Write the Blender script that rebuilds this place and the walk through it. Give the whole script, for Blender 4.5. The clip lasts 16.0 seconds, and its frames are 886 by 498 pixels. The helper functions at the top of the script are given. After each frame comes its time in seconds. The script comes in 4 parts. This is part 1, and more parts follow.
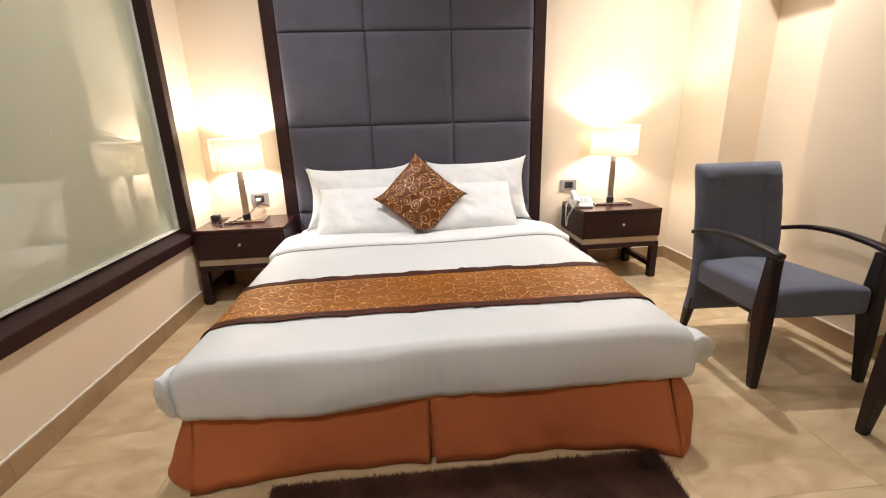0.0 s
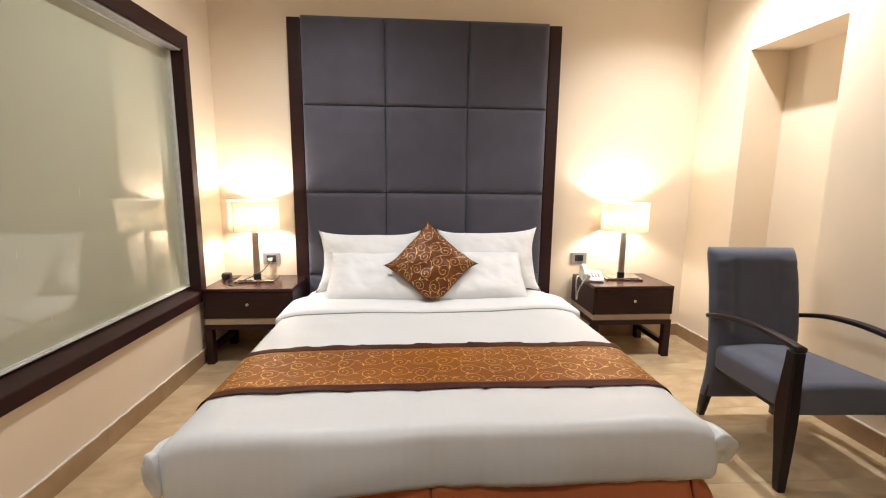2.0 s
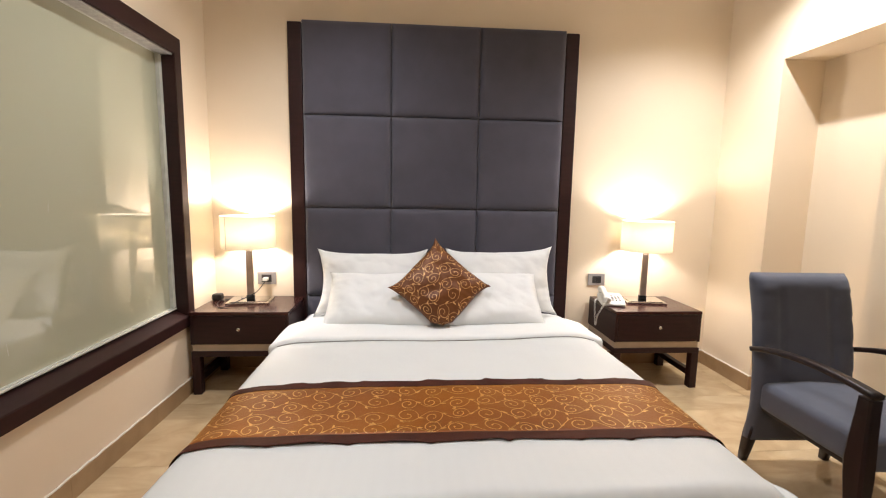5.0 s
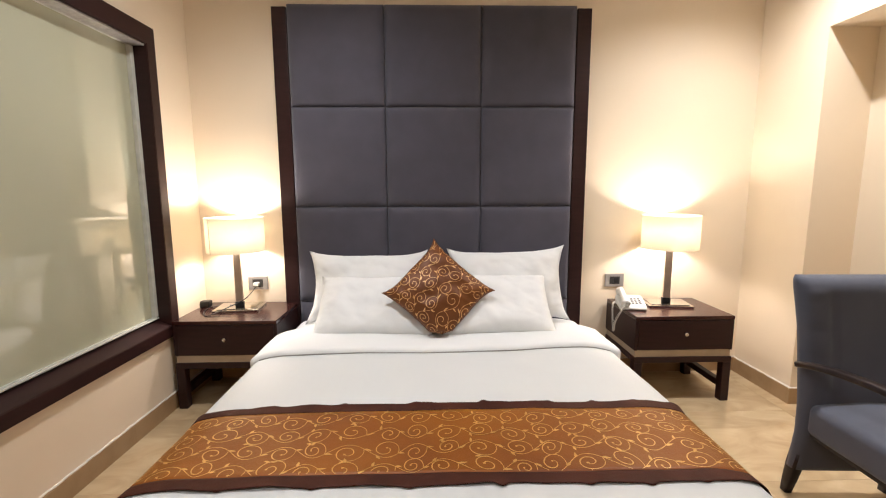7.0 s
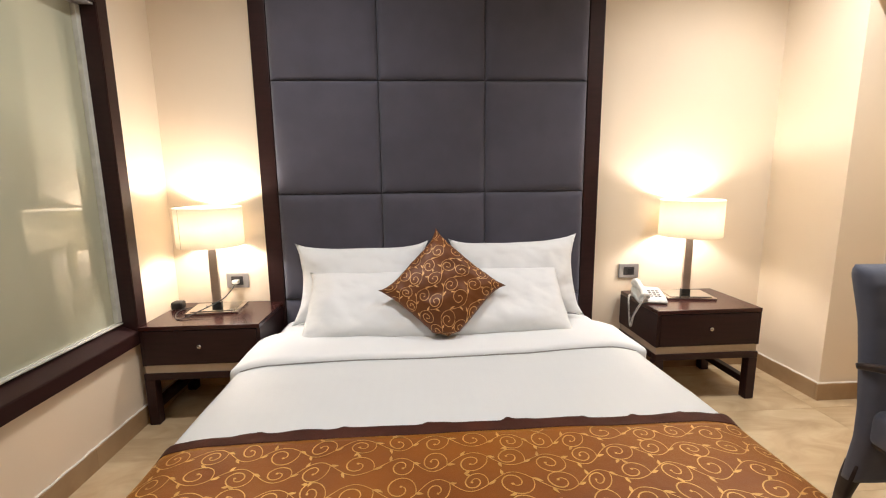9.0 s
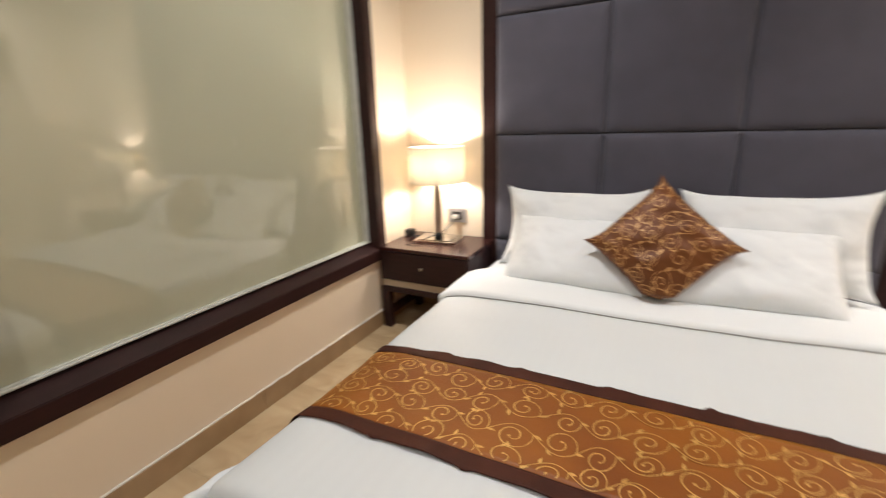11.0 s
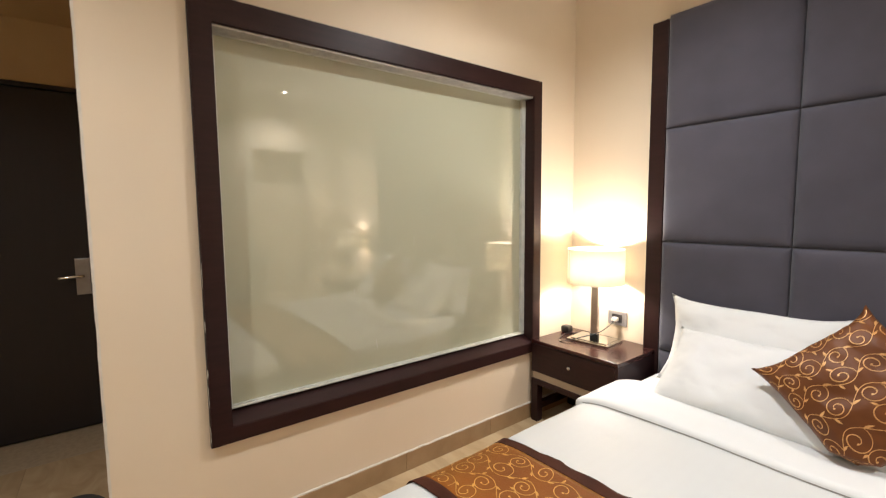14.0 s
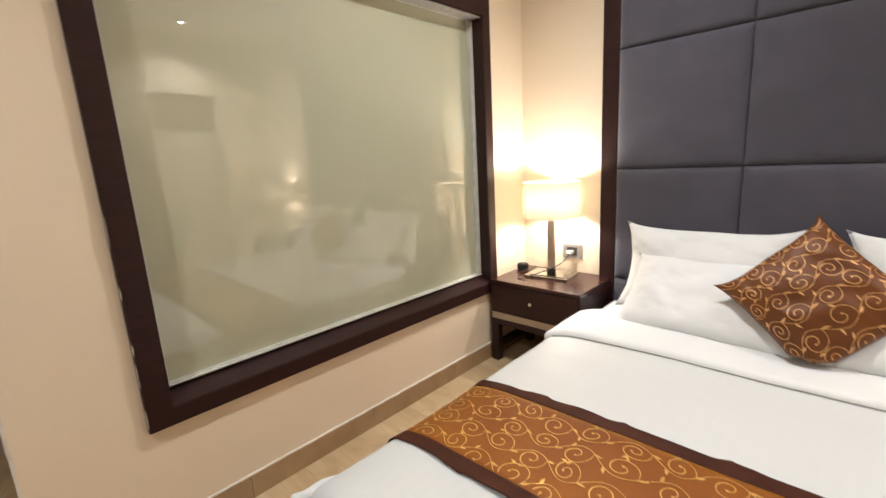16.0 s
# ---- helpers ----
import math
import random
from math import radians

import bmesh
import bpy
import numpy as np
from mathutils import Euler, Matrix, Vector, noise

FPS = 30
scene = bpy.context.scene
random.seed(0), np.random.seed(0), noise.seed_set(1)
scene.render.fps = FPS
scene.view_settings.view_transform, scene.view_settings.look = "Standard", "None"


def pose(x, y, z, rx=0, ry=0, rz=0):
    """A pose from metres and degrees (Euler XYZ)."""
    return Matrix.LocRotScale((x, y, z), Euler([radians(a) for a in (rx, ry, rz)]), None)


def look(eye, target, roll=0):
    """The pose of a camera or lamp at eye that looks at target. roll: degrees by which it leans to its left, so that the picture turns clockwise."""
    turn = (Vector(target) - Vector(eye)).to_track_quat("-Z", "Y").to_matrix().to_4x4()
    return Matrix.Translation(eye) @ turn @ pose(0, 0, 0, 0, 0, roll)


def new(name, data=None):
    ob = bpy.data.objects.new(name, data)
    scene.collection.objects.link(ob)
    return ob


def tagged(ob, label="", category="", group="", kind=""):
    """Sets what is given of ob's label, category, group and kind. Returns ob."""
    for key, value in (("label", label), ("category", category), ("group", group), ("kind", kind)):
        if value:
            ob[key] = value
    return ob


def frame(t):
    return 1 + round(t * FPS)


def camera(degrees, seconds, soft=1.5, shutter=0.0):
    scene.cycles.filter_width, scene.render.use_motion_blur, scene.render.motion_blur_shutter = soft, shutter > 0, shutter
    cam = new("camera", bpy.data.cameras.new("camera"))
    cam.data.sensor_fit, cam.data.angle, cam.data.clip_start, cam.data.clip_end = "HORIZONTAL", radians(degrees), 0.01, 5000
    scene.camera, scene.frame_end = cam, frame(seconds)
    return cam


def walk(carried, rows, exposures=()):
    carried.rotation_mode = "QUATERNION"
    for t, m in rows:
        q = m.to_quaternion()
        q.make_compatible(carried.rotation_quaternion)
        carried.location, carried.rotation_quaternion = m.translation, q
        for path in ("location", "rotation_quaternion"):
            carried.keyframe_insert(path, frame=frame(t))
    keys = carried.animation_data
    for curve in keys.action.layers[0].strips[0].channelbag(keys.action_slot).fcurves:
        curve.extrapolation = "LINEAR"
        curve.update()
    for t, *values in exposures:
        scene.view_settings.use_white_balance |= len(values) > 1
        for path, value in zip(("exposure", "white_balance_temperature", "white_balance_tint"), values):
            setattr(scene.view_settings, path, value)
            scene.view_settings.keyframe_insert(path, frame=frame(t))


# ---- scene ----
cam = camera(91.5, 16.0, soft=1.1, shutter=0.4)
PATH = [
    (0, (-0.089, -3.367, 1.193), (0.075, -1.459, 0.617), -1.8),
    (0.5, (-0.085, -3.351, 1.217), (0.071, -1.43, 0.683), -1.0),
    (1, (-0.087, -3.342, 1.238), (0.054, -1.396, 0.799), -0.6),
    (1.5, (-0.086, -3.341, 1.253), (0.048, -1.379, 0.889), 0.2),
    (2, (-0.101, -3.341, 1.256), (0.037, -1.37, 0.945), 0.6),
    (2.5, (-0.118, -3.352, 1.264), (0.015, -1.38, 0.96), 0.8),
    (3, (-0.117, -3.357, 1.259), (-0.002, -1.381, 0.969), 0.8),
    (3.5, (-0.111, -3.355, 1.262), (-0.013, -1.377, 0.985), 0.6),
    (4, (-0.12, -3.341, 1.266), (-0.028, -1.36, 1.001), 0.5),
    (4.5, (-0.145, -3.232, 1.25), (-0.038, -1.252, 0.988), 0.6),
    (4.7, (-0.148, -3.177, 1.26), (-0.006, -1.198, 1.011), 1.0),
    (6.8, (-0.03, -2.889, 1.276), (0.025, -0.907, 1.012), 0.1),
    (7, (-0.01, -2.871, 1.27), (0.037, -0.89, 0.999), -0.2),
    (7.5, (-0.031, -2.764, 1.272), (-0.005, -0.786, 0.979), -0.5),
    (8, (-0.048, -2.681, 1.264), (0.057, -0.704, 0.979), -0.7),
    (8.2, (-0.063, -2.661, 1.261), (0.06, -0.687, 0.967), -0.7),
    (10.3, (-0.12, -2.556, 1.228), (-0.038, -0.613, 0.758), -0.6),
    (10.5, (-0.112, -2.553, 1.248), (-0.184, -0.625, 0.72), -0.8),
    (11, (0.002, -2.526, 1.233), (-0.878, -0.818, 0.679), -1.8),
    (11.3, (0.084, -2.464, 1.209), (-1.182, -1.017, 0.656), 1.3),
    (11.5, (0.137, -2.449, 1.244), (-1.282, -1.147, 0.706), 0.6),
    (12, (0.223, -2.489, 1.341), (-1.365, -1.307, 1.06), -0.6),
    (12.5, (0.357, -2.611, 1.416), (-1.283, -1.475, 1.27), -0.7),
    (13, (0.413, -2.65, 1.426), (-1.18, -1.446, 1.304), 0.3),
    (13.5, (0.391, -2.616, 1.41), (-1.202, -1.41, 1.305), 0.1),
    (14, (0.296, -2.523, 1.343), (-1.29, -1.316, 1.17), -0.5),
    (14.5, (0.221, -2.467, 1.295), (-1.345, -1.251, 1.026), -0.6),
    (15, (0.179, -2.457, 1.291), (-1.355, -1.21, 0.991), -0.8),
    (15.5, (0.111, -2.493, 1.293), (-1.386, -1.199, 0.998), -1.8),
    (16, (0.083, -2.504, 1.265), (-1.276, -1.092, 0.864), -3.2),
]
EXPOSURES = [(0.0, 0.15, 6250, 13), (1.2, 0.15, 6250, 13), (2.2, 0.03, 6250, 13), (4.0, 0.0, 6250, 13), (7.0, -0.09, 6250, 13), (8.0, -0.10, 6250, 13),
             (10.5, -0.20, 6300, 12), (11.2, -0.08, 6250, 11), (12.3, 0.15, 6300, 11), (13.5, 0.14, 6300, 11), (14.5, 0.09, 6300, 11), (16.0, 0.08, 6300, 11)]
walk(cam, [(t, look(eye, target, roll)) for t, eye, target, roll in PATH], EXPOSURES)

# ---- world and light ----
world = bpy.data.worlds.new("world")
scene.world = world
world.use_nodes = True
world.node_tree.nodes["Background"].inputs[0].default_value = (0.9, 0.95, 1.0, 1)
world.node_tree.nodes["Background"].inputs[1].default_value = 0.02

CEIL = 2.74
LAMPS = [(-1.235, -0.175), (1.50, -0.175)]
# Only the first shows; rear-left is inferred; the other two are added fill.
DOWNLIGHTS_AND_FILLS = [(1.69, -0.86, 166.0, 138), (-0.60, -1.05, 116.0, 154), (1.60, -3.6, 24.0, 150), (-0.60, -3.3, 112.0, 150)]
BULB_W = 17.5

for lx, ly in LAMPS:
    d = bpy.data.lights.new("bedside_bulb", "POINT")
    d.energy, d.color, d.shadow_soft_size = BULB_W, (1.0, 0.92, 0.86), 0.035
    new("bedside_bulb", d).location = (lx, ly, 1.005)
for dx, dy, watts, cone in DOWNLIGHTS_AND_FILLS:
    d = bpy.data.lights.new("downlight_or_fill_beam", "SPOT")
    d.energy, d.color, d.shadow_soft_size = watts, (0.99, 0.985, 0.975), 0.03
    d.spot_size, d.spot_blend = radians(cone), 0.95
    new("downlight_or_fill_beam", d).location = (dx, dy, CEIL - 0.012)


# ---- materials ----
def mat(name, c1, c2=None, rough=0.5, metal=0.0, scale=8.0, detail=5.0, bump=0.0, bscale=None, coat=0.0, stretch=(1, 1, 1),
        fine=0.0, fscale=400.0, spec=0.5, sheen=0.0, vary=0.0, contrast=0.35):
    m = bpy.data.materials.new(name)
    m.use_nodes = True
    nt = m.node_tree
    N, L = nt.nodes, nt.links
    b = N["Principled BSDF"]
    c2 = c2 or tuple(v * 0.85 for v in c1)
    tc = N.new("ShaderNodeTexCoord")
    mp = N.new("ShaderNodeMapping")
    mp.inputs["Scale"].default_value = stretch
    L.new(tc.outputs["Object"], mp.inputs["Vector"])
    n1 = N.new("ShaderNodeTexNoise")
    n1.inputs["Scale"].default_value, n1.inputs["Detail"].default_value = scale, detail
    L.new(mp.outputs[0], n1.inputs["Vector"])
    ramp = N.new("ShaderNodeValToRGB")
    ramp.color_ramp.elements[0].position, ramp.color_ramp.elements[1].position = 0.5 - contrast / 2, 0.5 + contrast / 2
    ramp.color_ramp.elements[0].color, ramp.color_ramp.elements[1].color = (*c2, 1), (*c1, 1)
    L.new(n1.outputs["Fac"], ramp.inputs["Fac"])
    col = ramp.outputs["Color"]
    if vary:
        oi = N.new("ShaderNodeObjectInfo")
        hs = N.new("ShaderNodeHueSaturation")
        mr = N.new("ShaderNodeMapRange")
        mr.inputs["To Min"].default_value, mr.inputs["To Max"].default_value = 1 - vary, 1 + vary
        L.new(oi.outputs["Random"], mr.inputs["Value"])
        L.new(mr.outputs[0], hs.inputs["Value"])
        L.new(col, hs.inputs["Color"])
        col = hs.outputs["Color"]
    L.new(col, b.inputs["Base Color"])
    b.inputs["Roughness"].default_value, b.inputs["Metallic"].default_value = rough, metal
    b.inputs["Specular IOR Level"].default_value = spec
    b.inputs["Coat Weight"].default_value, b.inputs["Coat Roughness"].default_value = coat, 0.03
    b.inputs["Sheen Weight"].default_value = sheen
    height = None
    if bump:
        n2 = N.new("ShaderNodeTexNoise")
        n2.inputs["Scale"].default_value, n2.inputs["Detail"].default_value = bscale or scale, 4
        L.new(mp.outputs[0], n2.inputs["Vector"])
        bp = N.new("ShaderNodeBump")
        bp.inputs["Strength"].default_value, bp.inputs["Distance"].default_value = 1.0, bump
        L.new(n2.outputs["Fac"], bp.inputs["Height"])
        L.new(bp.outputs[0], b.inputs["Normal"])
        height = bp
    if fine:
        n3 = N.new("ShaderNodeTexNoise")
        n3.inputs["Scale"].default_value, n3.inputs["Detail"].default_value = fscale, 2
        L.new(tc.outputs["Object"], n3.inputs["Vector"])
        bp2 = N.new("ShaderNodeBump")
        bp2.inputs["Strength"].default_value, bp2.inputs["Distance"].default_value = 1.0, fine
        L.new(n3.outputs["Fac"], bp2.inputs["Height"])
        if height:
            L.new(height.outputs[0], bp2.inputs["Normal"])
        L.new(bp2.outputs[0], b.inputs["Normal"])
    return m


def striped(m, period, amount, axis="X"):
    """Woven satin stripes in a linen material: alternate bands differ in gloss and a little in tone."""
    nt = m.node_tree
    b = nt.nodes["Principled BSDF"]
    tc = nt.nodes.new("ShaderNodeTexCoord")
    w = nt.nodes.new("ShaderNodeTexWave")
    w.wave_type, w.bands_direction = "BANDS", axis
    w.inputs["Scale"].default_value = 0.314 / period
    nt.links.new(tc.outputs["Object"], w.inputs["Vector"])
    mr = nt.nodes.new("ShaderNodeMapRange")
    mr.inputs["To Min"].default_value, mr.inputs["To Max"].default_value = 0.45, 0.45 + amount
    nt.links.new(w.outputs["Fac"], mr.inputs["Value"])
    nt.links.new(mr.outputs[0], b.inputs["Roughness"])
    tone = nt.nodes.new("ShaderNodeMapRange")
    tone.inputs["To Min"].default_value, tone.inputs["To Max"].default_value = 0.984, 1.0
    nt.links.new(w.outputs["Fac"], tone.inputs["Value"])
    hs = nt.nodes.new("ShaderNodeHueSaturation")
    old = b.inputs["Base Color"].links[0].from_socket
    nt.links.new(old, hs.inputs["Color"])
    nt.links.new(tone.outputs[0], hs.inputs["Value"])
    nt.links.new(hs.outputs[0], b.inputs["Base Color"])
    return m


M_WALL = mat("wall_paint", (0.82, 0.695, 0.522), (0.79, 0.665, 0.492), 0.55, scale=2.5, bump=0.0003, bscale=60, fine=0.0002, fscale=300, contrast=0.6)
M_CEIL = mat("ceiling_paint", (0.86, 0.825, 0.78), (0.83, 0.79, 0.74), 0.7, scale=3, bump=0.0004, bscale=80)
M_CORR = mat("passage_paint", (0.72, 0.55, 0.33), (0.68, 0.50, 0.29), 0.6, scale=3, bump=0.0005, bscale=60)
M_WOOD = mat("espresso_wood", (0.032, 0.010, 0.009), (0.017, 0.006, 0.005), 0.44, scale=6, stretch=(1, 1, 9), bump=0.0001, bscale=90, spec=0.3, coat=0.03, contrast=0.6)
M_WOODTOP = mat("espresso_lacquer", (0.055, 0.016, 0.013), (0.030, 0.010, 0.008), 0.22, scale=5, stretch=(1, 9, 1), spec=0.35, coat=0.12, contrast=0.6)
M_CHAIRWOOD = mat("dark_chair_wood", (0.020, 0.010, 0.010), (0.010, 0.005, 0.005), 0.38, scale=9, stretch=(2, 2, 0.4), spec=0.35, bump=0.0001, bscale=120)
M_DOOR = mat("black_brown_door", (0.016, 0.011, 0.010), (0.011, 0.008, 0.008), 0.45, scale=4, stretch=(8, 8, 1), contrast=0.7)
M_HEAD = mat("charcoal_upholstery", (0.074, 0.069, 0.091), (0.050, 0.047, 0.064), 0.85, scale=5, bump=0.0015, bscale=7, fine=0.0006, fscale=700, sheen=0.25, contrast=0.6, vary=0.07)
M_CHAIR = mat("slate_blue_upholstery", (0.100, 0.108, 0.142), (0.076, 0.082, 0.110), 0.85, scale=7, bump=0.0015, bscale=9, fine=0.0006, fscale=700, sheen=0.25, contrast=0.6)
M_LINEN = mat("white_linen", (0.77, 0.775, 0.76), (0.74, 0.745, 0.73), 0.7, scale=4, bump=0.0018, bscale=6, fine=0.0003, fscale=600, contrast=0.6)
M_DUVET = striped(mat("white_satin_stripe", (0.655, 0.667, 0.652), (0.63, 0.642, 0.627), 0.5, scale=3, bump=0.004, bscale=5, fine=0.0003, fscale=600, contrast=0.6), 0.042, 0.12)
M_BAND_SHADE = mat("band_edge_shade", (0.35, 0.33, 0.30), rough=0.8, scale=20)
M_SKIRT = mat("rust_orange_cloth", (0.47, 0.135, 0.038), (0.37, 0.098, 0.028), 0.8, scale=3, bump=0.006, bscale=5, fine=0.0004, fscale=600, contrast=0.6)
M_RUNNER = mat("burnt_orange_satin", (0.33, 0.105, 0.009), (0.175, 0.045, 0.006), 0.42, scale=2.6, bump=0.003, bscale=14, fine=0.0004, fscale=700, spec=0.3, contrast=0.5)
for key, value in (("Sheen Weight", 0.55), ("Sheen Roughness", 0.35), ("Sheen Tint", (1.0, 0.55, 0.10, 1))):
    M_RUNNER.node_tree.nodes["Principled BSDF"].inputs[key].default_value = value
M_CUSHION = mat("rust_satin", (0.160, 0.050, 0.010), (0.115, 0.035, 0.008), 0.45, scale=5, bump=0.003, bscale=14, fine=0.0004, fscale=700, spec=0.3)
M_BORDER = mat("dark_brown_taffeta", (0.070, 0.020, 0.010), (0.045, 0.013, 0.007), 0.6, scale=9, bump=0.004, bscale=16, fine=0.0003, fscale=600, spec=0.15)
M_GOLD = mat("gold_thread", (0.85, 0.52, 0.16), (0.60, 0.33, 0.09), 0.28, metal=0.5, scale=30, fine=0.0006, fscale=900)
M_ROSEGOLD = mat("rose_gold_thread", (0.74, 0.42, 0.16), (0.58, 0.30, 0.10), 0.36, metal=0.3, scale=30, fine=0.0006, fscale=900)
M_RUG = mat("brown_shag", (0.105, 0.050, 0.030), (0.022, 0.012, 0.009), 0.95, scale=5, detail=6, contrast=0.4, spec=0.1)
M_MARBLE = mat("cream_marble", (0.63, 0.485, 0.295), (0.41, 0.285, 0.150), 0.10, scale=3.2, detail=9, stretch=(1, 1.8, 1), vary=0.05, contrast=0.42)
next(n for n in M_MARBLE.node_tree.nodes if n.type == "TEX_NOISE").inputs["Distortion"].default_value = 1.4
M_GROUT = mat("grout", (0.46, 0.36, 0.23), rough=0.8, scale=40)
M_BASE = mat("tan_marble_skirting", (0.42, 0.28, 0.15), (0.30, 0.19, 0.095), 0.25, scale=7, detail=8, vary=0.06, contrast=0.5)
M_CAULK = mat("white_caulk", (0.78, 0.72, 0.62), rough=0.6, scale=30, bump=0.001, bscale=60)
M_FROST = mat("frosted_pane", (0.462, 0.460, 0.325), (0.435, 0.433, 0.304), 0.6, scale=1.2, coat=1.0, contrast=0.8)
for key, value in (("Coat IOR", 1.85), ("Coat Roughness", 0.0)):
    M_FROST.node_tree.nodes["Principled BSDF"].inputs[key].default_value = value
M_BEAD = mat("pale_glazing_bead", (0.62, 0.62, 0.55), (0.5, 0.5, 0.44), 0.35, scale=20)
M_ALU = mat("brushed_aluminium", (0.60, 0.58, 0.55), (0.5, 0.48, 0.45), 0.35, metal=0.9, scale=40)
M_TRACK = mat("pale_anodised_track", (0.50, 0.48, 0.45), (0.38, 0.36, 0.34), 0.45, metal=0.4, scale=45, bump=0.001, bscale=90)
M_CHROME = mat("polished_steel", (0.75, 0.73, 0.70), (0.68, 0.66, 0.63), 0.10, metal=1.0, scale=10)
M_NICKEL = mat("dark_nickel", (0.70, 0.60, 0.53), (0.60, 0.50, 0.44), 0.34, metal=1.0, scale=12)
M_PLATE = mat("grey_plate", (0.42, 0.40, 0.38), (0.36, 0.34, 0.32), 0.3, metal=0.5, scale=20)
M_BLACK = mat("black_plastic", (0.012, 0.012, 0.012), rough=0.35, scale=30)
M_MODULE = mat("charcoal_module", (0.035, 0.030, 0.028), rough=0.4, scale=30)
M_WHITEP = mat("ivory_plastic", (0.72, 0.70, 0.64), (0.68, 0.66, 0.60), 0.32, scale=15)
M_KEY = mat("grey_key", (0.34, 0.33, 0.31), rough=0.4, scale=30)
M_STRIP = mat("champagne_strip", (0.52, 0.44, 0.33), (0.45, 0.37, 0.27), 0.4, metal=0.3, scale=9)
M_MATG = mat("grey_mat", (0.16, 0.17, 0.16), (0.12, 0.13, 0.12), 0.95, scale=60)
M_MATD = mat("dark_mat_rim", (0.055, 0.055, 0.055), (0.04, 0.04, 0.04), 0.95, scale=60)
M_DARK = mat("dark_recess", (0.015, 0.013, 0.012), rough=0.6, scale=20)


def shade_material():
    m = bpy.data.materials.new("lampshade_fabric")
    m.use_nodes = True
    nt = m.node_tree
    N, L = nt.nodes, nt.links
    out = N["Material Output"]
    N.remove(N["Principled BSDF"])
    tc, nz, rp = N.new("ShaderNodeTexCoord"), N.new("ShaderNodeTexNoise"), N.new("ShaderNodeValToRGB")
    nz.inputs["Scale"].default_value = 60
    rp.color_ramp.elements[0].color, rp.color_ramp.elements[1].color = (0.86, 0.79, 0.65, 1), (0.91, 0.84, 0.70, 1)
    L.new(tc.outputs["Object"], nz.inputs["Vector"])
    L.new(nz.outputs["Fac"], rp.inputs["Fac"])
    df, tr, mx = N.new("ShaderNodeBsdfDiffuse"), N.new("ShaderNodeBsdfTranslucent"), N.new("ShaderNodeMixShader")
    mx.inputs[0].default_value = 0.27
    L.new(rp.outputs[0], df.inputs["Color"])
    L.new(rp.outputs[0], tr.inputs["Color"])
    L.new(df.outputs[0], mx.inputs[1])
    L.new(tr.outputs[0], mx.inputs[2])
    L.new(mx.outputs[0], out.inputs["Surface"])
    return m


def glow_material(name, color, strength):
    m = bpy.data.materials.new(name)
    m.use_nodes = True
    b = m.node_tree.nodes["Principled BSDF"]
    b.inputs["Emission Color"].default_value, b.inputs["Emission Strength"].default_value = (*color, 1), strength
    return m


M_SHADE = shade_material()
M_GLOW = glow_material("downlight_glow", (1.0, 0.9, 0.75), 32)


# ---- mesh helpers ----
def link_mesh(name, bm, material, smooth=False):
    me = bpy.data.meshes.new(name)
    bmesh.ops.recalc_face_normals(bm, faces=bm.faces)
    bm.to_mesh(me)
    bm.free()
    for mm in material if isinstance(material, (list, tuple)) else (material,):
        me.materials.append(mm)
    if smooth:
        for p in me.polygons:
            p.use_smooth = True
    return me


def part(name, bm, material, parent=None, label="", smooth=False, at=None):
    ob = new(name, link_mesh(name, bm, material, smooth))
    if parent:
        ob.parent = parent
    if at is not None:
        ob.matrix_basis = at
    if label:
        tagged(ob, label)
    return ob


def thing(name, label, category, m=None, group=""):
    ob = new(name)
    ob.empty_display_size = 0.1
    if m is not None:
        ob.matrix_basis = m
    return tagged(ob, label, category, group)


def structure(name, bm, material, label="", category=""):
    return tagged(part(name, bm, material), label, category, "", "structure")


def add_box(bm, x0, x1, y0, y1, z0, z1, bevel=0.0, seg=2):
    r = bmesh.ops.create_cube(bm, size=1.0)
    for v in r["verts"]:
        v.co = Vector(((x0 + x1) / 2 + v.co.x * (x1 - x0), (y0 + y1) / 2 + v.co.y * (y1 - y0), (z0 + z1) / 2 + v.co.z * (z1 - z0)))
    if bevel:
        edges = {e for v in r["verts"] for e in v.link_edges}
        bmesh.ops.bevel(bm, geom=list(edges), offset=bevel, segments=seg, profile=0.6, affect="EDGES")
    return bm


def box(x0, x1, y0, y1, z0, z1, bevel=0.0, seg=2):
    return add_box(bmesh.new(), min(x0, x1), max(x0, x1), min(y0, y1), max(y0, y1), min(z0, z1), max(z0, z1), bevel, seg)


def boxes(*dims):
    bm = bmesh.new()
    for d in dims:
        add_box(bm, *d)
    return bm


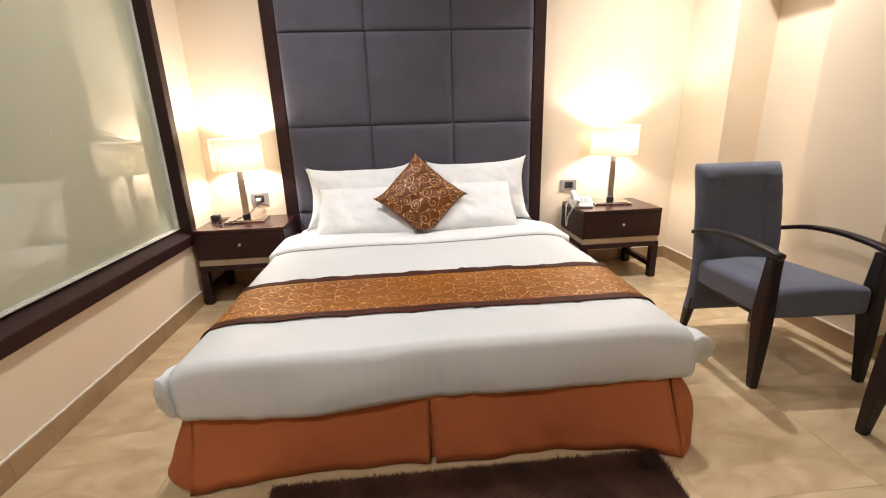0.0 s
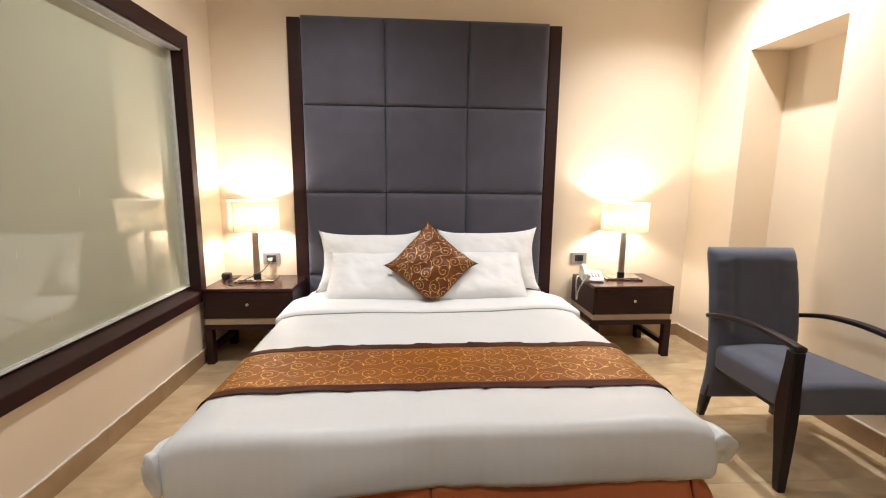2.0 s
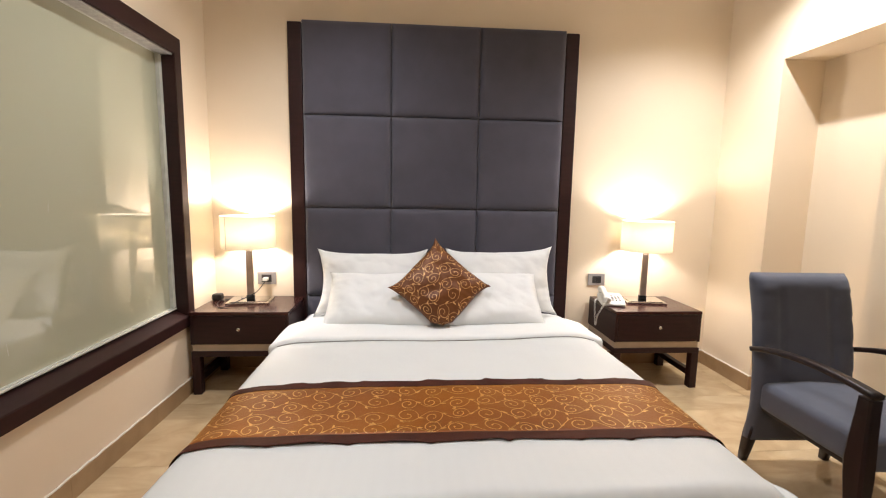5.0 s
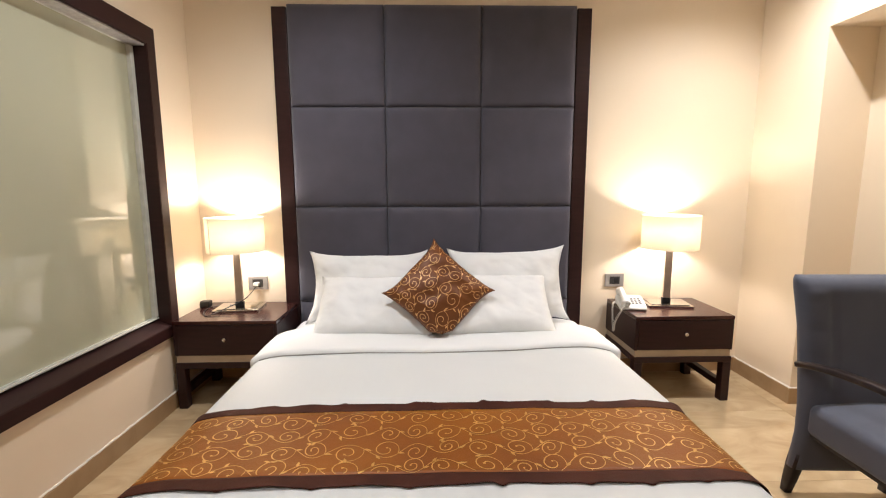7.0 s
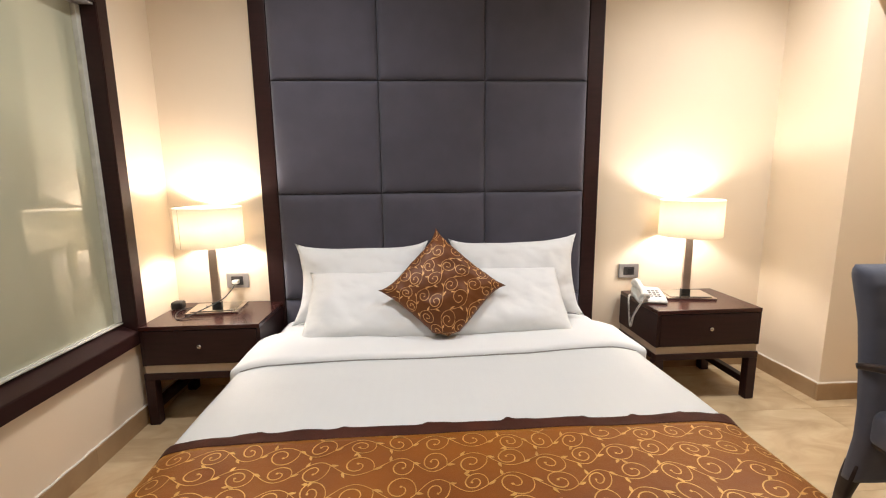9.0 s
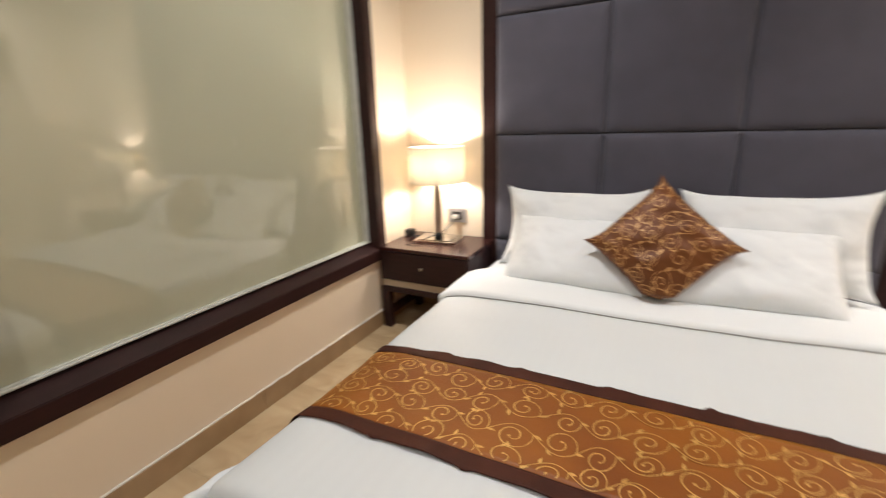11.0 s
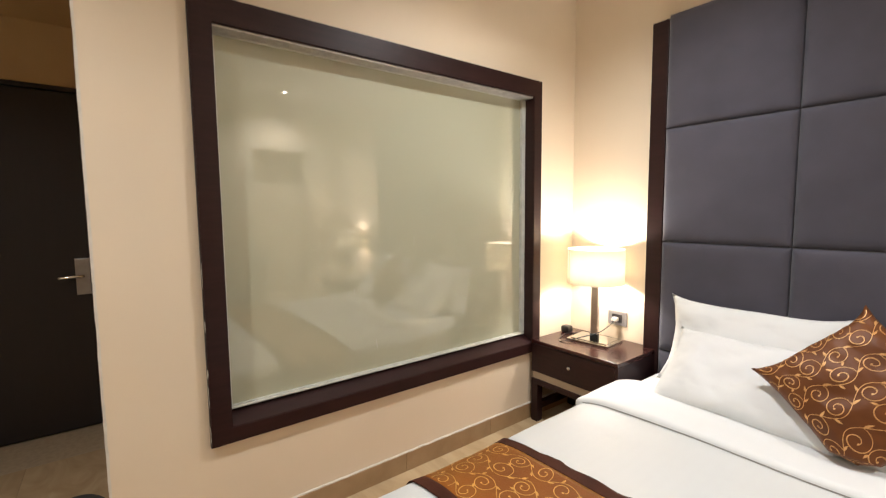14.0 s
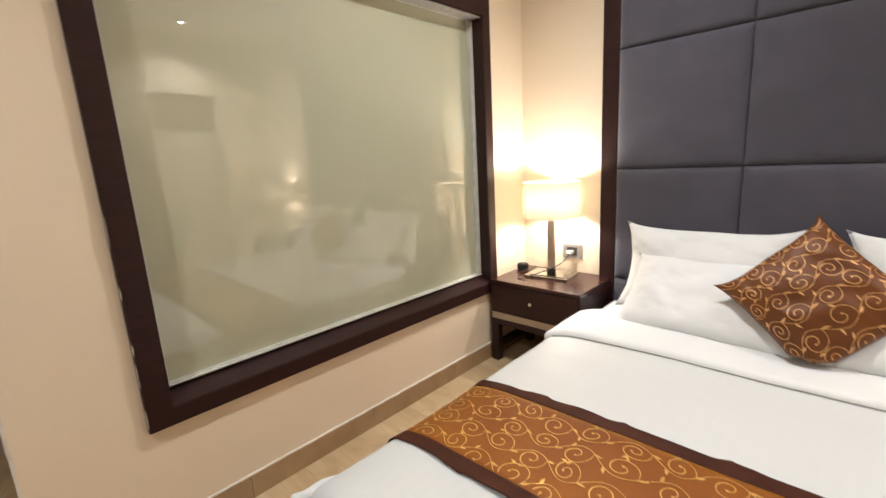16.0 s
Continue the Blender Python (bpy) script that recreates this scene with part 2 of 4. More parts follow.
def rounded_box(x0, x1, y0, y1, z0, z1, r, step=0.04, shape=None):
    """A box with every edge rounded by r, finely divided; shape moves each point."""
    bm = bmesh.new()
    lo, hi = Vector((x0, y0, z0)), Vector((x1, y1, z1))
    size = hi - lo
    cuts = [max(4, int(round(s / step))) for s in size]

    def ticks(k):
        n, s = cuts[k], size[k]
        e = min(r / s, 0.45)
        inner = [e + (1 - 2 * e) * i / max(1, n - 6) for i in range(max(1, n - 6) + 1)]
        edge = [e * f for f in (0, 0.25, 0.5, 0.75)]
        return edge + inner + [1 - f for f in reversed(edge)]
    T = [ticks(k) for k in range(3)]
    for ax in range(3):
        a, b = [k for k in range(3) if k != ax]
        for side in (0.0, 1.0):
            grid = []
            for ta in T[a]:
                row = []
                for tb in T[b]:
                    p = [0, 0, 0]
                    p[ax], p[a], p[b] = side, ta, tb
                    q = Vector([lo[k] + p[k] * size[k] for k in range(3)])
                    c = Vector([min(max(q[k], lo[k] + min(r, size[k] / 2)), hi[k] - min(r, size[k] / 2)) for k in range(3)])
                    d = q - c
                    if d.length > 1e-9:
                        q = c + d.normalized() * min(r, min(size) / 2)
                    row.append(bm.verts.new(q))
                grid.append(row)
            for i in range(len(grid) - 1):
                for j in range(len(grid[0]) - 1):
                    bm.faces.new((grid[i][j], grid[i + 1][j], grid[i + 1][j + 1], grid[i][j + 1]))
    bmesh.ops.remove_doubles(bm, verts=bm.verts, dist=1e-5)
    if shape:
        for v in bm.verts:
            v.co = shape(v.co)
    return bm


def loft(bm, sections, cap=True):
    """sections: lists of points, all of the same count, joined ring to ring."""
    rings = [[bm.verts.new(p) for p in s] for s in sections]
    n = len(rings[0])
    for a, b in zip(rings, rings[1:]):
        for i in range(n):
            bm.faces.new((a[i], a[(i + 1) % n], b[(i + 1) % n], b[i]))
    if cap:
        bm.faces.new(rings[0])
        bm.faces.new(rings[-1])
    return bm


def ring_rect(c, u, v, hu, hv, ch=0.2):
    """A rectangle with cut corners round c, in the directions u and v."""
    c, u, v = Vector(c), Vector(u), Vector(v)
    k = 1 - ch
    return [c + u * hu * a + v * hv * b for a, b in ((k, -1), (1, -k), (1, k), (k, 1), (-k, 1), (-1, k), (-1, -k), (-k, -1))]


def tube(bm, pts, r, n=8):
    pts = [Vector(p) for p in pts]
    rings, ref = [], Vector((0.31, 0.17, 0.93))
    for i, p in enumerate(pts):
        d = (pts[min(i + 1, len(pts) - 1)] - pts[max(i - 1, 0)]).normalized()
        u = d.cross(ref)
        if u.length < 0.05:
            u = d.cross(Vector((1, 0, 0)))
        u.normalize()
        v = d.cross(u)
        rr = r(i / (len(pts) - 1)) if callable(r) else r
        rings.append([p + (u * math.cos(2 * math.pi * k / n) + v * math.sin(2 * math.pi * k / n)) * rr for k in range(n)])
    return loft(bm, rings)


def lathe(profile, n=40, closed=False):
    bm = bmesh.new()
    rings = [[bm.verts.new((r * math.cos(2 * math.pi * k / n), r * math.sin(2 * math.pi * k / n), z)) for k in range(n)] for r, z in profile]
    pairs = list(zip(rings, rings[1:])) + ([(rings[-1], rings[0])] if closed else [])
    for a, b in pairs:
        for k in range(n):
            bm.faces.new((a[k], a[(k + 1) % n], b[(k + 1) % n], b[k]))
    if not closed:
        for ring in (rings[0], rings[-1]):
            bm.faces.new(ring)
    return bm


def smooth_path(pts, n=8):
    """Catmull-Rom through the points."""
    P = [Vector(p) for p in pts]
    P = [2 * P[0] - P[1]] + P + [2 * P[-1] - P[-2]]
    out = []
    for i in range(1, len(P) - 2):
        a, b, c, d = P[i - 1: i + 3]
        for k in range(n):
            t = k / n
            out.append(0.5 * (2 * b + (c - a) * t + (2 * a - 5 * b + 4 * c - d) * t * t + (3 * b - a - 3 * c + d) * t ** 3))
    return out + [P[-2]]


def fold(p, s, amp, seed=0.0):
    return amp * noise.noise(Vector((p[0] * s + seed, p[1] * s - seed, p[2] * s + 2 * seed)))


# ---- structure ----
XL, XR, XN = -1.537, 2.11, 2.385
YB, XD, YC, ZC, YE = -5.2, -3.17, -3.75, 2.45, -2.588
structure("wall_back", box(XL - 0.12, XN + 0.15, 0, 0.12, -0.02, CEIL), M_WALL, "cream painted wall behind the bed", "wall")
WY0, WY1, WZ0, WZ1 = -2.206, -0.424, 0.490, 2.049
structure("wall_left", boxes((XL - 0.12, XL, YE, WY0, -0.02, CEIL), (XL - 0.12, XL, WY1, 0, -0.02, CEIL),
                             (XL - 0.12, XL, WY0, WY1, -0.02, WZ0), (XL - 0.12, XL, WY0, WY1, WZ1, CEIL)), M_WALL, "cream painted wall with a large framed opening", "wall")
structure("wall_right", boxes((XR, XN + 0.15, -0.487, 0, -0.02, CEIL), (XN, XN + 0.15, -1.14, -0.487, -0.02, 2.125), (XR, XN + 0.15, -1.14, -0.487, 2.125, CEIL),
                              (XR, XN + 0.15, -1.63, -1.14, -0.02, CEIL), (XN, XN + 0.15, -2.3, -1.63, -0.02, 2.13), (XR, XN + 0.15, -2.3, -1.63, 2.13, CEIL),
                              (XR, XN + 0.15, YB, -2.3, -0.02, CEIL)), M_WALL, "cream painted wall with tall shallow recesses", "wall")
structure("wall_rear", box(XL - 0.12, XN + 0.15, YB - 0.12, YB, -0.02, CEIL), M_WALL, "cream painted wall", "wall")
structure("wall_left_rear", boxes((XL - 0.12, XL, YB, YC, -0.02, CEIL), (XL - 0.12, XL, YC, YE, ZC, CEIL)), M_WALL, "cream painted wall beside the entrance passage", "wall")
structure("wall_passage_1", box(XD, XL - 0.12, -2.52, -2.40, -0.02, ZC), M_CORR, "yellow-beige painted wall of the entrance passage", "wall")
structure("wall_passage_2", box(XD, XL - 0.12, YC - 0.12, YC, -0.02, ZC), M_CORR, "yellow-beige painted wall of the entrance passage", "wall")
bm = bmesh.new()
loft(bm, [[Vector((x, y, z)) for y, z in ((-2.40, -0.02), (-2.40, ZC), (YC - 0.12, ZC), (YC - 0.12, -0.02), (-3.497, -0.02), (-3.497, 2.10), (-2.528, 2.10), (-2.528, -0.02))] for x in (XD - 0.12, XD)])
structure("wall_entrance", bm, M_CORR, "yellow-beige painted wall round the entrance door", "wall")
structure("wall_bathroom", boxes((XD - 0.12, XD, -2.40, 0.12, -0.02, CEIL), (XD, XL - 0.12, 0, 0.12, -0.02, CEIL)), M_WALL, "plain wall of the bathroom behind the pane", "wall")
structure("ceiling", box(XD - 0.12, XN + 0.15, YB - 0.12, 0.12, CEIL, CEIL + 0.1), M_CEIL, "off-white painted ceiling", "ceiling")
structure("ceiling_passage", box(XD - 0.12, XL - 0.12, YC - 0.12, -2.40, ZC, ZC + 0.1), M_CORR, "lowered yellow-beige ceiling of the passage", "ceiling")
floor = structure("floor", box(XD - 0.12, XN + 0.15, YB - 0.12, 0.12, -0.06, -0.004), M_GROUT, "polished cream marble tile floor", "floor")


def baseboard(a, b, inward, height=0.098):
    """A stone skirting from a to b in pieces, with a caulk line on its top edge; inward: the way into the room."""
    a, b, n = Vector((*a, 0)), Vector((*b, 0)), Vector((*inward, 0))
    d = (b - a).normalized()
    total = (b - a).length
    root = tagged(new("baseboard"), "tan marble baseboard with a white caulked top edge", "baseboard", "", "structure")
    s, k = 0.0, 0
    while s < total - 0.01:
        e = min(total, s + 0.60)
        bm = bmesh.new()
        p0, p1 = a + d * s, a + d * (e - 0.0015)
        sec = lambda p: [p + Vector((0, 0, 0.0)), p + n * 0.014, p + n * 0.014 + Vector((0, 0, height - 0.004)), p + n * 0.010 + Vector((0, 0, height)), p + Vector((0, 0, height))]
        loft(bm, [sec(p0), sec(p1)])
        part("skirting_piece", bm, M_BASE, root)
        s, k = e, k + 1
    bm = bmesh.new()
    steps = max(10, int(total / 0.02))
    pts = [a + d * (total * i / steps) for i in range(steps + 1)]
    tube(bm, [p + n * (0.007 + 0.004 * noise.noise(p * 19)) + Vector((0, 0, height + 0.0005 + 0.0018 * noise.noise(p * 24))) for p in pts], 0.0055, 6)
    part("caulk_line", bm, M_CAULK, root, "white caulk line", True)
    return root


baseboard((XL, 0), (XR, 0), (0, -1))
baseboard((XL, YE), (XL, -0.015), (1, 0))
baseboard((XR, -0.015), (XR, -0.487), (-1, 0))
baseboard((XR - 0.014, -0.487), (XN, -0.487), (0, -1))
baseboard((XN, -0.502), (XN, -1.14), (-1, 0))
baseboard((XR, -1.14), (XR, -1.63), (-1, 0))
baseboard((XR - 0.014, -1.63), (XN, -1.63), (0, -1))
baseboard((XN, -1.645), (XN, -2.3), (-1, 0))
baseboard((XR, -2.3), (XR, YB), (-1, 0))

# corner guard at the end of the wall by the passage, chipped here and there
bm = bmesh.new()
pts = [Vector((XL, YE - 0.001, 0.0 + 2.07 * i / 60)) for i in range(61)]
loft(bm, [[p + Vector((0.0012 + 0.0006 * noise.noise(p * 11), 0.005 + 0.003 * noise.noise(p * 17), 0)), p + Vector((0.0015, -0.003 + 0.002 * noise.noise(p * 23), 0)),
           p + Vector((-0.03, -0.003, 0)), p + Vector((-0.03, 0.001, 0)), p + Vector((0, 0.001, 0))] for p in pts])
structure("trim", bm, M_CAULK, "chipped white plaster corner bead", "trim")


# framed internal window
def internal_window():
    win = tagged(new("window_1"), "large internal window with a frosted pane in a dark brown wooden frame", "window", "", "structure")
    oy0, oy1, oz0, oz1 = -2.274, -0.362, 0.438, 2.136
    fx, gx = XL + 0.026, XL - 0.068
    iy0, iy1, iz0, iz1 = oy0 + 0.078, oy1 - 0.072, oz0 + 0.108, oz1 - 0.097

    fz0 = oz0 + 0.064

    def member(o0, o1, f1, f0, b1, b0):
        """One frame side: outer edge o, inner edge f on the face, b at the glass."""
        bm = bmesh.new()
        front = [bm.verts.new((fx, *p)) for p in (o0, o1, f1, f0)]
        back = [bm.verts.new((x, *p)) for x, p in ((XL + 0.001, o0), (XL + 0.001, o1), (gx - 0.01, b1), (gx - 0.01, b0))]
        bm.faces.new(front)
        bm.faces.new(back[::-1])
        for k in range(4):
            bm.faces.new((front[k], front[(k + 1) % 4], back[(k + 1) % 4], back[k]))
        edges = [e for e in bm.edges if all(abs(v.co.x - fx) < 1e-6 for v in e.verts) and min(abs(e.verts[0].co[k] - e.verts[1].co[k]) for k in (1, 2)) < 1e-6]
        bmesh.ops.bevel(bm, geom=edges, offset=0.003, segments=2, affect="EDGES")
        part("window_frame", bm, M_WOOD, win)
    member((oy0, oz1), (oy1, oz1), (iy1, iz1), (iy0, iz1), (iy1, iz1), (iy0, iz1))
    member((oy1, oz0), (oy0, oz0), (iy0, fz0), (iy1, fz0), (iy0, iz0), (iy1, iz0))
    member((oy0, oz0), (oy0, oz1), (iy0, iz1), (iy0, fz0), (iy0, iz1), (iy0, iz0))
    member((oy1, oz1), (oy1, oz0), (iy1, fz0), (iy1, iz1), (iy1, iz0), (iy1, iz1))
    part("pane", box(gx - 0.008, gx, iy0 - 0.004, iy1 + 0.004, iz0 - 0.004, iz1 + 0.004), M_FROST, win, "pale green-grey frosted glass pane")
    w = 0.012
    part("glazing_bead", box(gx, gx + 0.012, iy0, iy1, iz0, iz0 + w, 0.003), M_BEAD, win)
    part("glazing_bead", box(gx + 0.013, gx + 0.026, iy0, iy1, iz0, iz0 + 0.008, 0.003), M_BEAD, win)
    part("glazing_bead", box(gx, gx + 0.012, iy0, iy1, iz1 - w, iz1, 0.003), M_BEAD, win)
    part("glazing_bead", box(gx, gx + 0.012, iy0, iy0 + 0.018, iz0 + w, iz1 - w, 0.003), M_BEAD, win)
    part("glazing_bead", box(gx, gx + 0.022, iy1 - 0.028, iy1, iz0 + w, iz1 - w, 0.003), M_BEAD, win)
    for sy, sz, sl, lean in ((-1.27, 1.17, 0.045, 0.004), (-1.50, 0.66, 0.05, -0.005), (-1.62, 0.95, 0.03, 0.006)):
        bm = bmesh.new()
        loft(bm, [[Vector((gx + 0.0006, sy + lean * t + e * 0.0011 * (1 - t), sz + sl * t)) for e in (-1, 1)] + [Vector((gx + 0.0001, sy + lean * t, sz + sl * t))] for t in (0, 0.4, 0.8, 0.99)])
        part("scratch", bm, M_BEAD, win, "pale scratch on the pane")
    rnd = random.Random(12)
    for cz, h, deep in ((0.46, 0.05, 0.004), (0.60, 0.07, 0.003), (0.715, 0.03, 0.009), (0.895, 0.035, 0.006), (1.06, 0.08, 0.0025)):
        bm = bmesh.new()
        n = 12
        reach = [0.4 * deep * math.sin(math.pi * k / n) ** 0.5 * (0.55 + 0.75 * rnd.random()) for k in range(n + 1)]
        ring = [Vector((fx + 0.0007, oy0 - 0.0004 + reach[k], cz + 1.3 * h * (k + 0.3 * rnd.random()) / n)) for k in range(n + 1)]
        base = [Vector((fx + 0.0007, oy0 - 0.0006, p.z)) for p in ring]
        side = [Vector((fx - 0.002 - reach[k], oy0 - 0.0006, p.z)) for k, p in enumerate(ring)]
        for k in range(n):
            bm.faces.new([bm.verts.new(p) for p in (ring[k], ring[k + 1], base[k + 1], base[k])])
            bm.faces.new([bm.verts.new(p) for p in (base[k], base[k + 1], side[k + 1], side[k])])
        part("paint_chip", bm, M_CAULK, win, "pale chip in the dark paint")
    part("track", box(gx + 0.013, fx - 0.012, iy0 + 0.001, iy1 - 0.001, iz1 - 0.010, iz1 - 0.001, 0.002), M_TRACK, win, "aluminium track under the frame head")


internal_window()


# entrance door
def entrance_door():
    door = tagged(new("door_1"), "closed dark brown-black flush entrance door", "door", "", "structure")
    part("leaf", box(XD - 0.045, XD - 0.004, -3.467, -2.558, 0.004, 2.07, 0.003), M_DOOR, door)
    part("frame_jamb", box(XD - 0.10, XD + 0.015, -2.558, -2.528, 0, 2.10, 0.004), M_DOOR, door)
    part("frame_jamb", box(XD - 0.10, XD + 0.015, -3.497, -3.467, 0, 2.10, 0.004), M_DOOR, door)
    part("frame_head", box(XD - 0.10, XD + 0.015, -3.467, -2.558, 2.072, 2.10, 0.004), M_DOOR, door)
    h = part("lock_plate", box(XD - 0.004, XD + 0.010, -2.728, -2.656, 0.85, 1.075, 0.005), M_PLATE, door, "brushed metal lock plate")
    bm = bmesh.new()
    tube(bm, smooth_path([(XD + 0.008, -2.692, 0.968), (XD + 0.045, -2.692, 0.968), (XD + 0.055, -2.707, 0.968), (XD + 0.055, -2.755, 0.968), (XD + 0.053, -2.806, 0.965)]), 0.009, 10)
    part("lever_handle", bm, M_CHROME, h, "chrome lever handle", True)


entrance_door()


# ---- bed ----
BX0, BX1, BFOOT, BTOP = -0.903, 0.940, -2.052, 0.455
BCX = (BX0 + BX1) / 2
EDGE = 0.045


def top_fold(p):
    return 0.010 * noise.noise(Vector((p[0] * 1.7, p[1] * 2.2, 0.3))) + 0.004 * noise.noise(Vector((p[0] * 5, p[1] * 6, 1.7)))


def side_drop(p):
    """How far the covers sag towards the long sides."""
    a = (abs(p[0] - BCX) - (BX1 - BX0) / 2 + 0.17) / 0.18
    return 0.034 * min(1.0, max(0.0, a)) ** 2 * min(1.0, max(0.0, (p[2] - 0.27) / 0.16))


def taper(p):
    """How far the covers draw in from the window side towards the foot."""
    return 0.008 * min(1.0, max(0.0, (-0.9 - p[1]) / 1.1)) * min(1.0, max(0.0, (BCX - p[0]) / 0.86))


def bed():
    b = thing("bed", "double bed with white mattress and rust-orange skirt", "bed", pose(0, 0, 0))
    part("base", box(BX0 + 0.04, BX1 - 0.04, -2.01, -0.10, 0.05, 0.25, 0.01), M_SKIRT, b)
    for x in (-0.82, 0.86):
        for y in (-1.95, -0.2):
            part("foot", box(x - 0.03, x + 0.03, y - 0.03, y + 0.03, 0, 0.05, 0.004), M_CHAIRWOOD, b)
    part("mattress", rounded_box(BX0 + 0.01, BX1 + 0.015, -2.00, -0.10, 0.25, BTOP - 0.012, 0.06, 0.06, lambda p: p + Vector((taper(p), 0, (top_fold(p) if p.z > 0.36 else 0) - side_drop(p)))), M_LINEN, b, "white sheeted mattress", True)

    def curtain(x0, y0, x1, y1, out, n=40, seed=0.0, flare=0.03, kick0=0.0, kick1=0.0, slit0=0.0, slit1=0.0):
        bm = bmesh.new()
        rows = []
        for j in range(9):
            t = j / 8
            row = []
            for i in range(n + 1):
                s = i / n
                z = 0.262 + (0.006 + 0.006 * noise.noise(Vector((s * 4, seed, 0))) - 0.262) * t
                push = (flare + kick0 * (1 - s) ** 5 + kick1 * s ** 5) * t + (0.020 * noise.noise(Vector((s * 4 + seed, t * 1.3 + s * 2, seed))) + 0.008 * noise.noise(Vector((s * 11 - t * 2.2, t * 2.5, seed)))) * (0.15 + 0.85 * t)
                row.append(Vector((x0 + (x1 - x0) * s + (slit0 * (1 - s) ** 8 - slit1 * s ** 8) * t, y0 + (y1 - y0) * s, z)) + Vector((*out, 0)) * push)
            rows.append(row)
        back = [[p - Vector((*out, 0)) * 0.004 for p in r] for r in rows]
        V = [[bm.verts.new(p) for p in r] for r in rows]
        B = [[bm.verts.new(p) for p in r] for r in back]
        for G in (V, B):
            for j in range(8):
                for i in range(n):
                    bm.faces.new((G[j][i], G[j][i + 1], G[j + 1][i + 1], G[j + 1][i]))
        for i in range(n):
            bm.faces.new((V[8][i], V[8][i + 1], B[8][i + 1], B[8][i]))
            bm.faces.new((V[0][i], V[0][i + 1], B[0][i + 1], B[0][i]))
        for j in range(8):
            for i in (0, n):
                bm.faces.new((V[j][i], V[j + 1][i], B[j + 1][i], B[j][i]))
        return part("skirt_panel", bm, M_SKIRT, b, "rust-orange bed skirt panel", True)
    curtain(-0.862, -2.045, -0.041, -2.045, (0, -1), seed=1.0, flare=0.050, kick0=0.035, slit1=0.010)
    curtain(-0.039, -2.045, 0.850, -2.045, (0, -1), seed=5.0, flare=0.050, kick1=0.095, slit0=0.010)
    part("pleat_insert", loft(bmesh.new(), [[Vector((x, y + k, z)) for y, z in ((-2.041, 0.262), (-2.068, 0.012))] + [Vector((x, y + k + 0.004, z)) for y, z in ((-2.068, 0.012), (-2.041, 0.262))] for x, k in ((-0.10, 0.02), (-0.04, 0.0), (0.03, 0.02))]), M_SKIRT, b)
    curtain(-0.885, -2.00, -0.890, -0.12, (-1, 0), seed=2.0, flare=0.09)
    curtain(0.915, -2.00, 0.915, -0.12, (1, 0), seed=3.0, flare=0.05)
    def corner(cx, cy, sx, bulge, seed, kick):
        """The skirt swinging round a foot corner, from the front to the side, fuller towards the hem."""
        bm = bmesh.new()
        rows = []
        for j in range(11):
            t = j / 10
            row = []
            for i in range(17):
                a = math.pi / 2 * i / 16
                r = 0.036 + bulge(t) * (0.35 + 0.65 * math.sin(a) ** 0.7) + 0.012 * t * noise.noise(Vector((a * 2.2, t * 2, seed)))
                row.append(Vector((cx + sx * r * math.sin(a), cy - (0.038 + kick * t) * math.cos(a) + 0.03 * math.sin(a), 0.264 - 0.258 * t)))
            rows.append(row)
        for off in (0, 0.004):
            G = [[bm.verts.new(p + Vector((-sx * off, off, 0))) for p in r] for r in rows]
            for j in range(10):
                for i in range(16):
                    bm.faces.new((G[j][i], G[j][i + 1], G[j + 1][i + 1], G[j + 1][i]))
        part("corner_pleat", bm, M_SKIRT, b, "", True)
    corner(-0.852, -2.012, -1, lambda t: 0.115 * t, 2.0, 0.075)
    corner(0.858, -2.014, 1, lambda t: 0.080 * math.sin(math.pi * min(1.0, 0.80 * t)) + 0.03 * t, 6.0, 0.125)
    return b


def duvet_shape(p):
    q = p.copy()
    q.x += taper(p)
    q.z -= side_drop(p)
    if p.z > 0.37:
        q.z += top_fold(p)
    if p.y < BFOOT + 0.12 and p.z < BTOP - 0.012:
        # soft wavering front drop with creases and a slack hem
        k = min(1.0, (BTOP - 0.012 - p.z) / 0.10)
        crease = 0.010 * math.exp(-((p.x + 0.02 + 0.15 * (p.z - 0.3)) / 0.035) ** 2) + 0.007 * math.exp(-((p.x - 0.10) / 0.03) ** 2)
        q.y += k * (0.016 * noise.noise(Vector((p.x * 3.1, 0.5, p.z * 3))) + 0.005 * noise.noise(Vector((p.x * 15, 1.5, p.z * 3))) + crease)
        q.y += 0.007 * noise.noise(Vector((p.x * 26, 2.2, 0))) * math.exp(-max(0.0, p.z - 0.24) / 0.035) + k * 0.0035 * noise.noise(Vector((p.x * 24 + p.z * 9, 7.0, p.z * 7)))
        q.y -= k * 0.020
        # the hem hangs lowest between the window-side corner and the middle
        q.z += k * (0.010 * noise.noise(Vector((p.x * 2.3, 4.0, 0))) - 0.026 * math.exp(-((p.x + 0.50) / 0.24) ** 2))
    if abs(p.x - BCX) > 0.86 and p.z < 0.42:
        q.x += 0.012 * noise.noise(Vector((p.y * 3.3, p.z * 4, 2.0)))
    q.y -= 0.02 * max(0.0, -p.x) * (1 if p.y < -1.9 else 0)
    return q


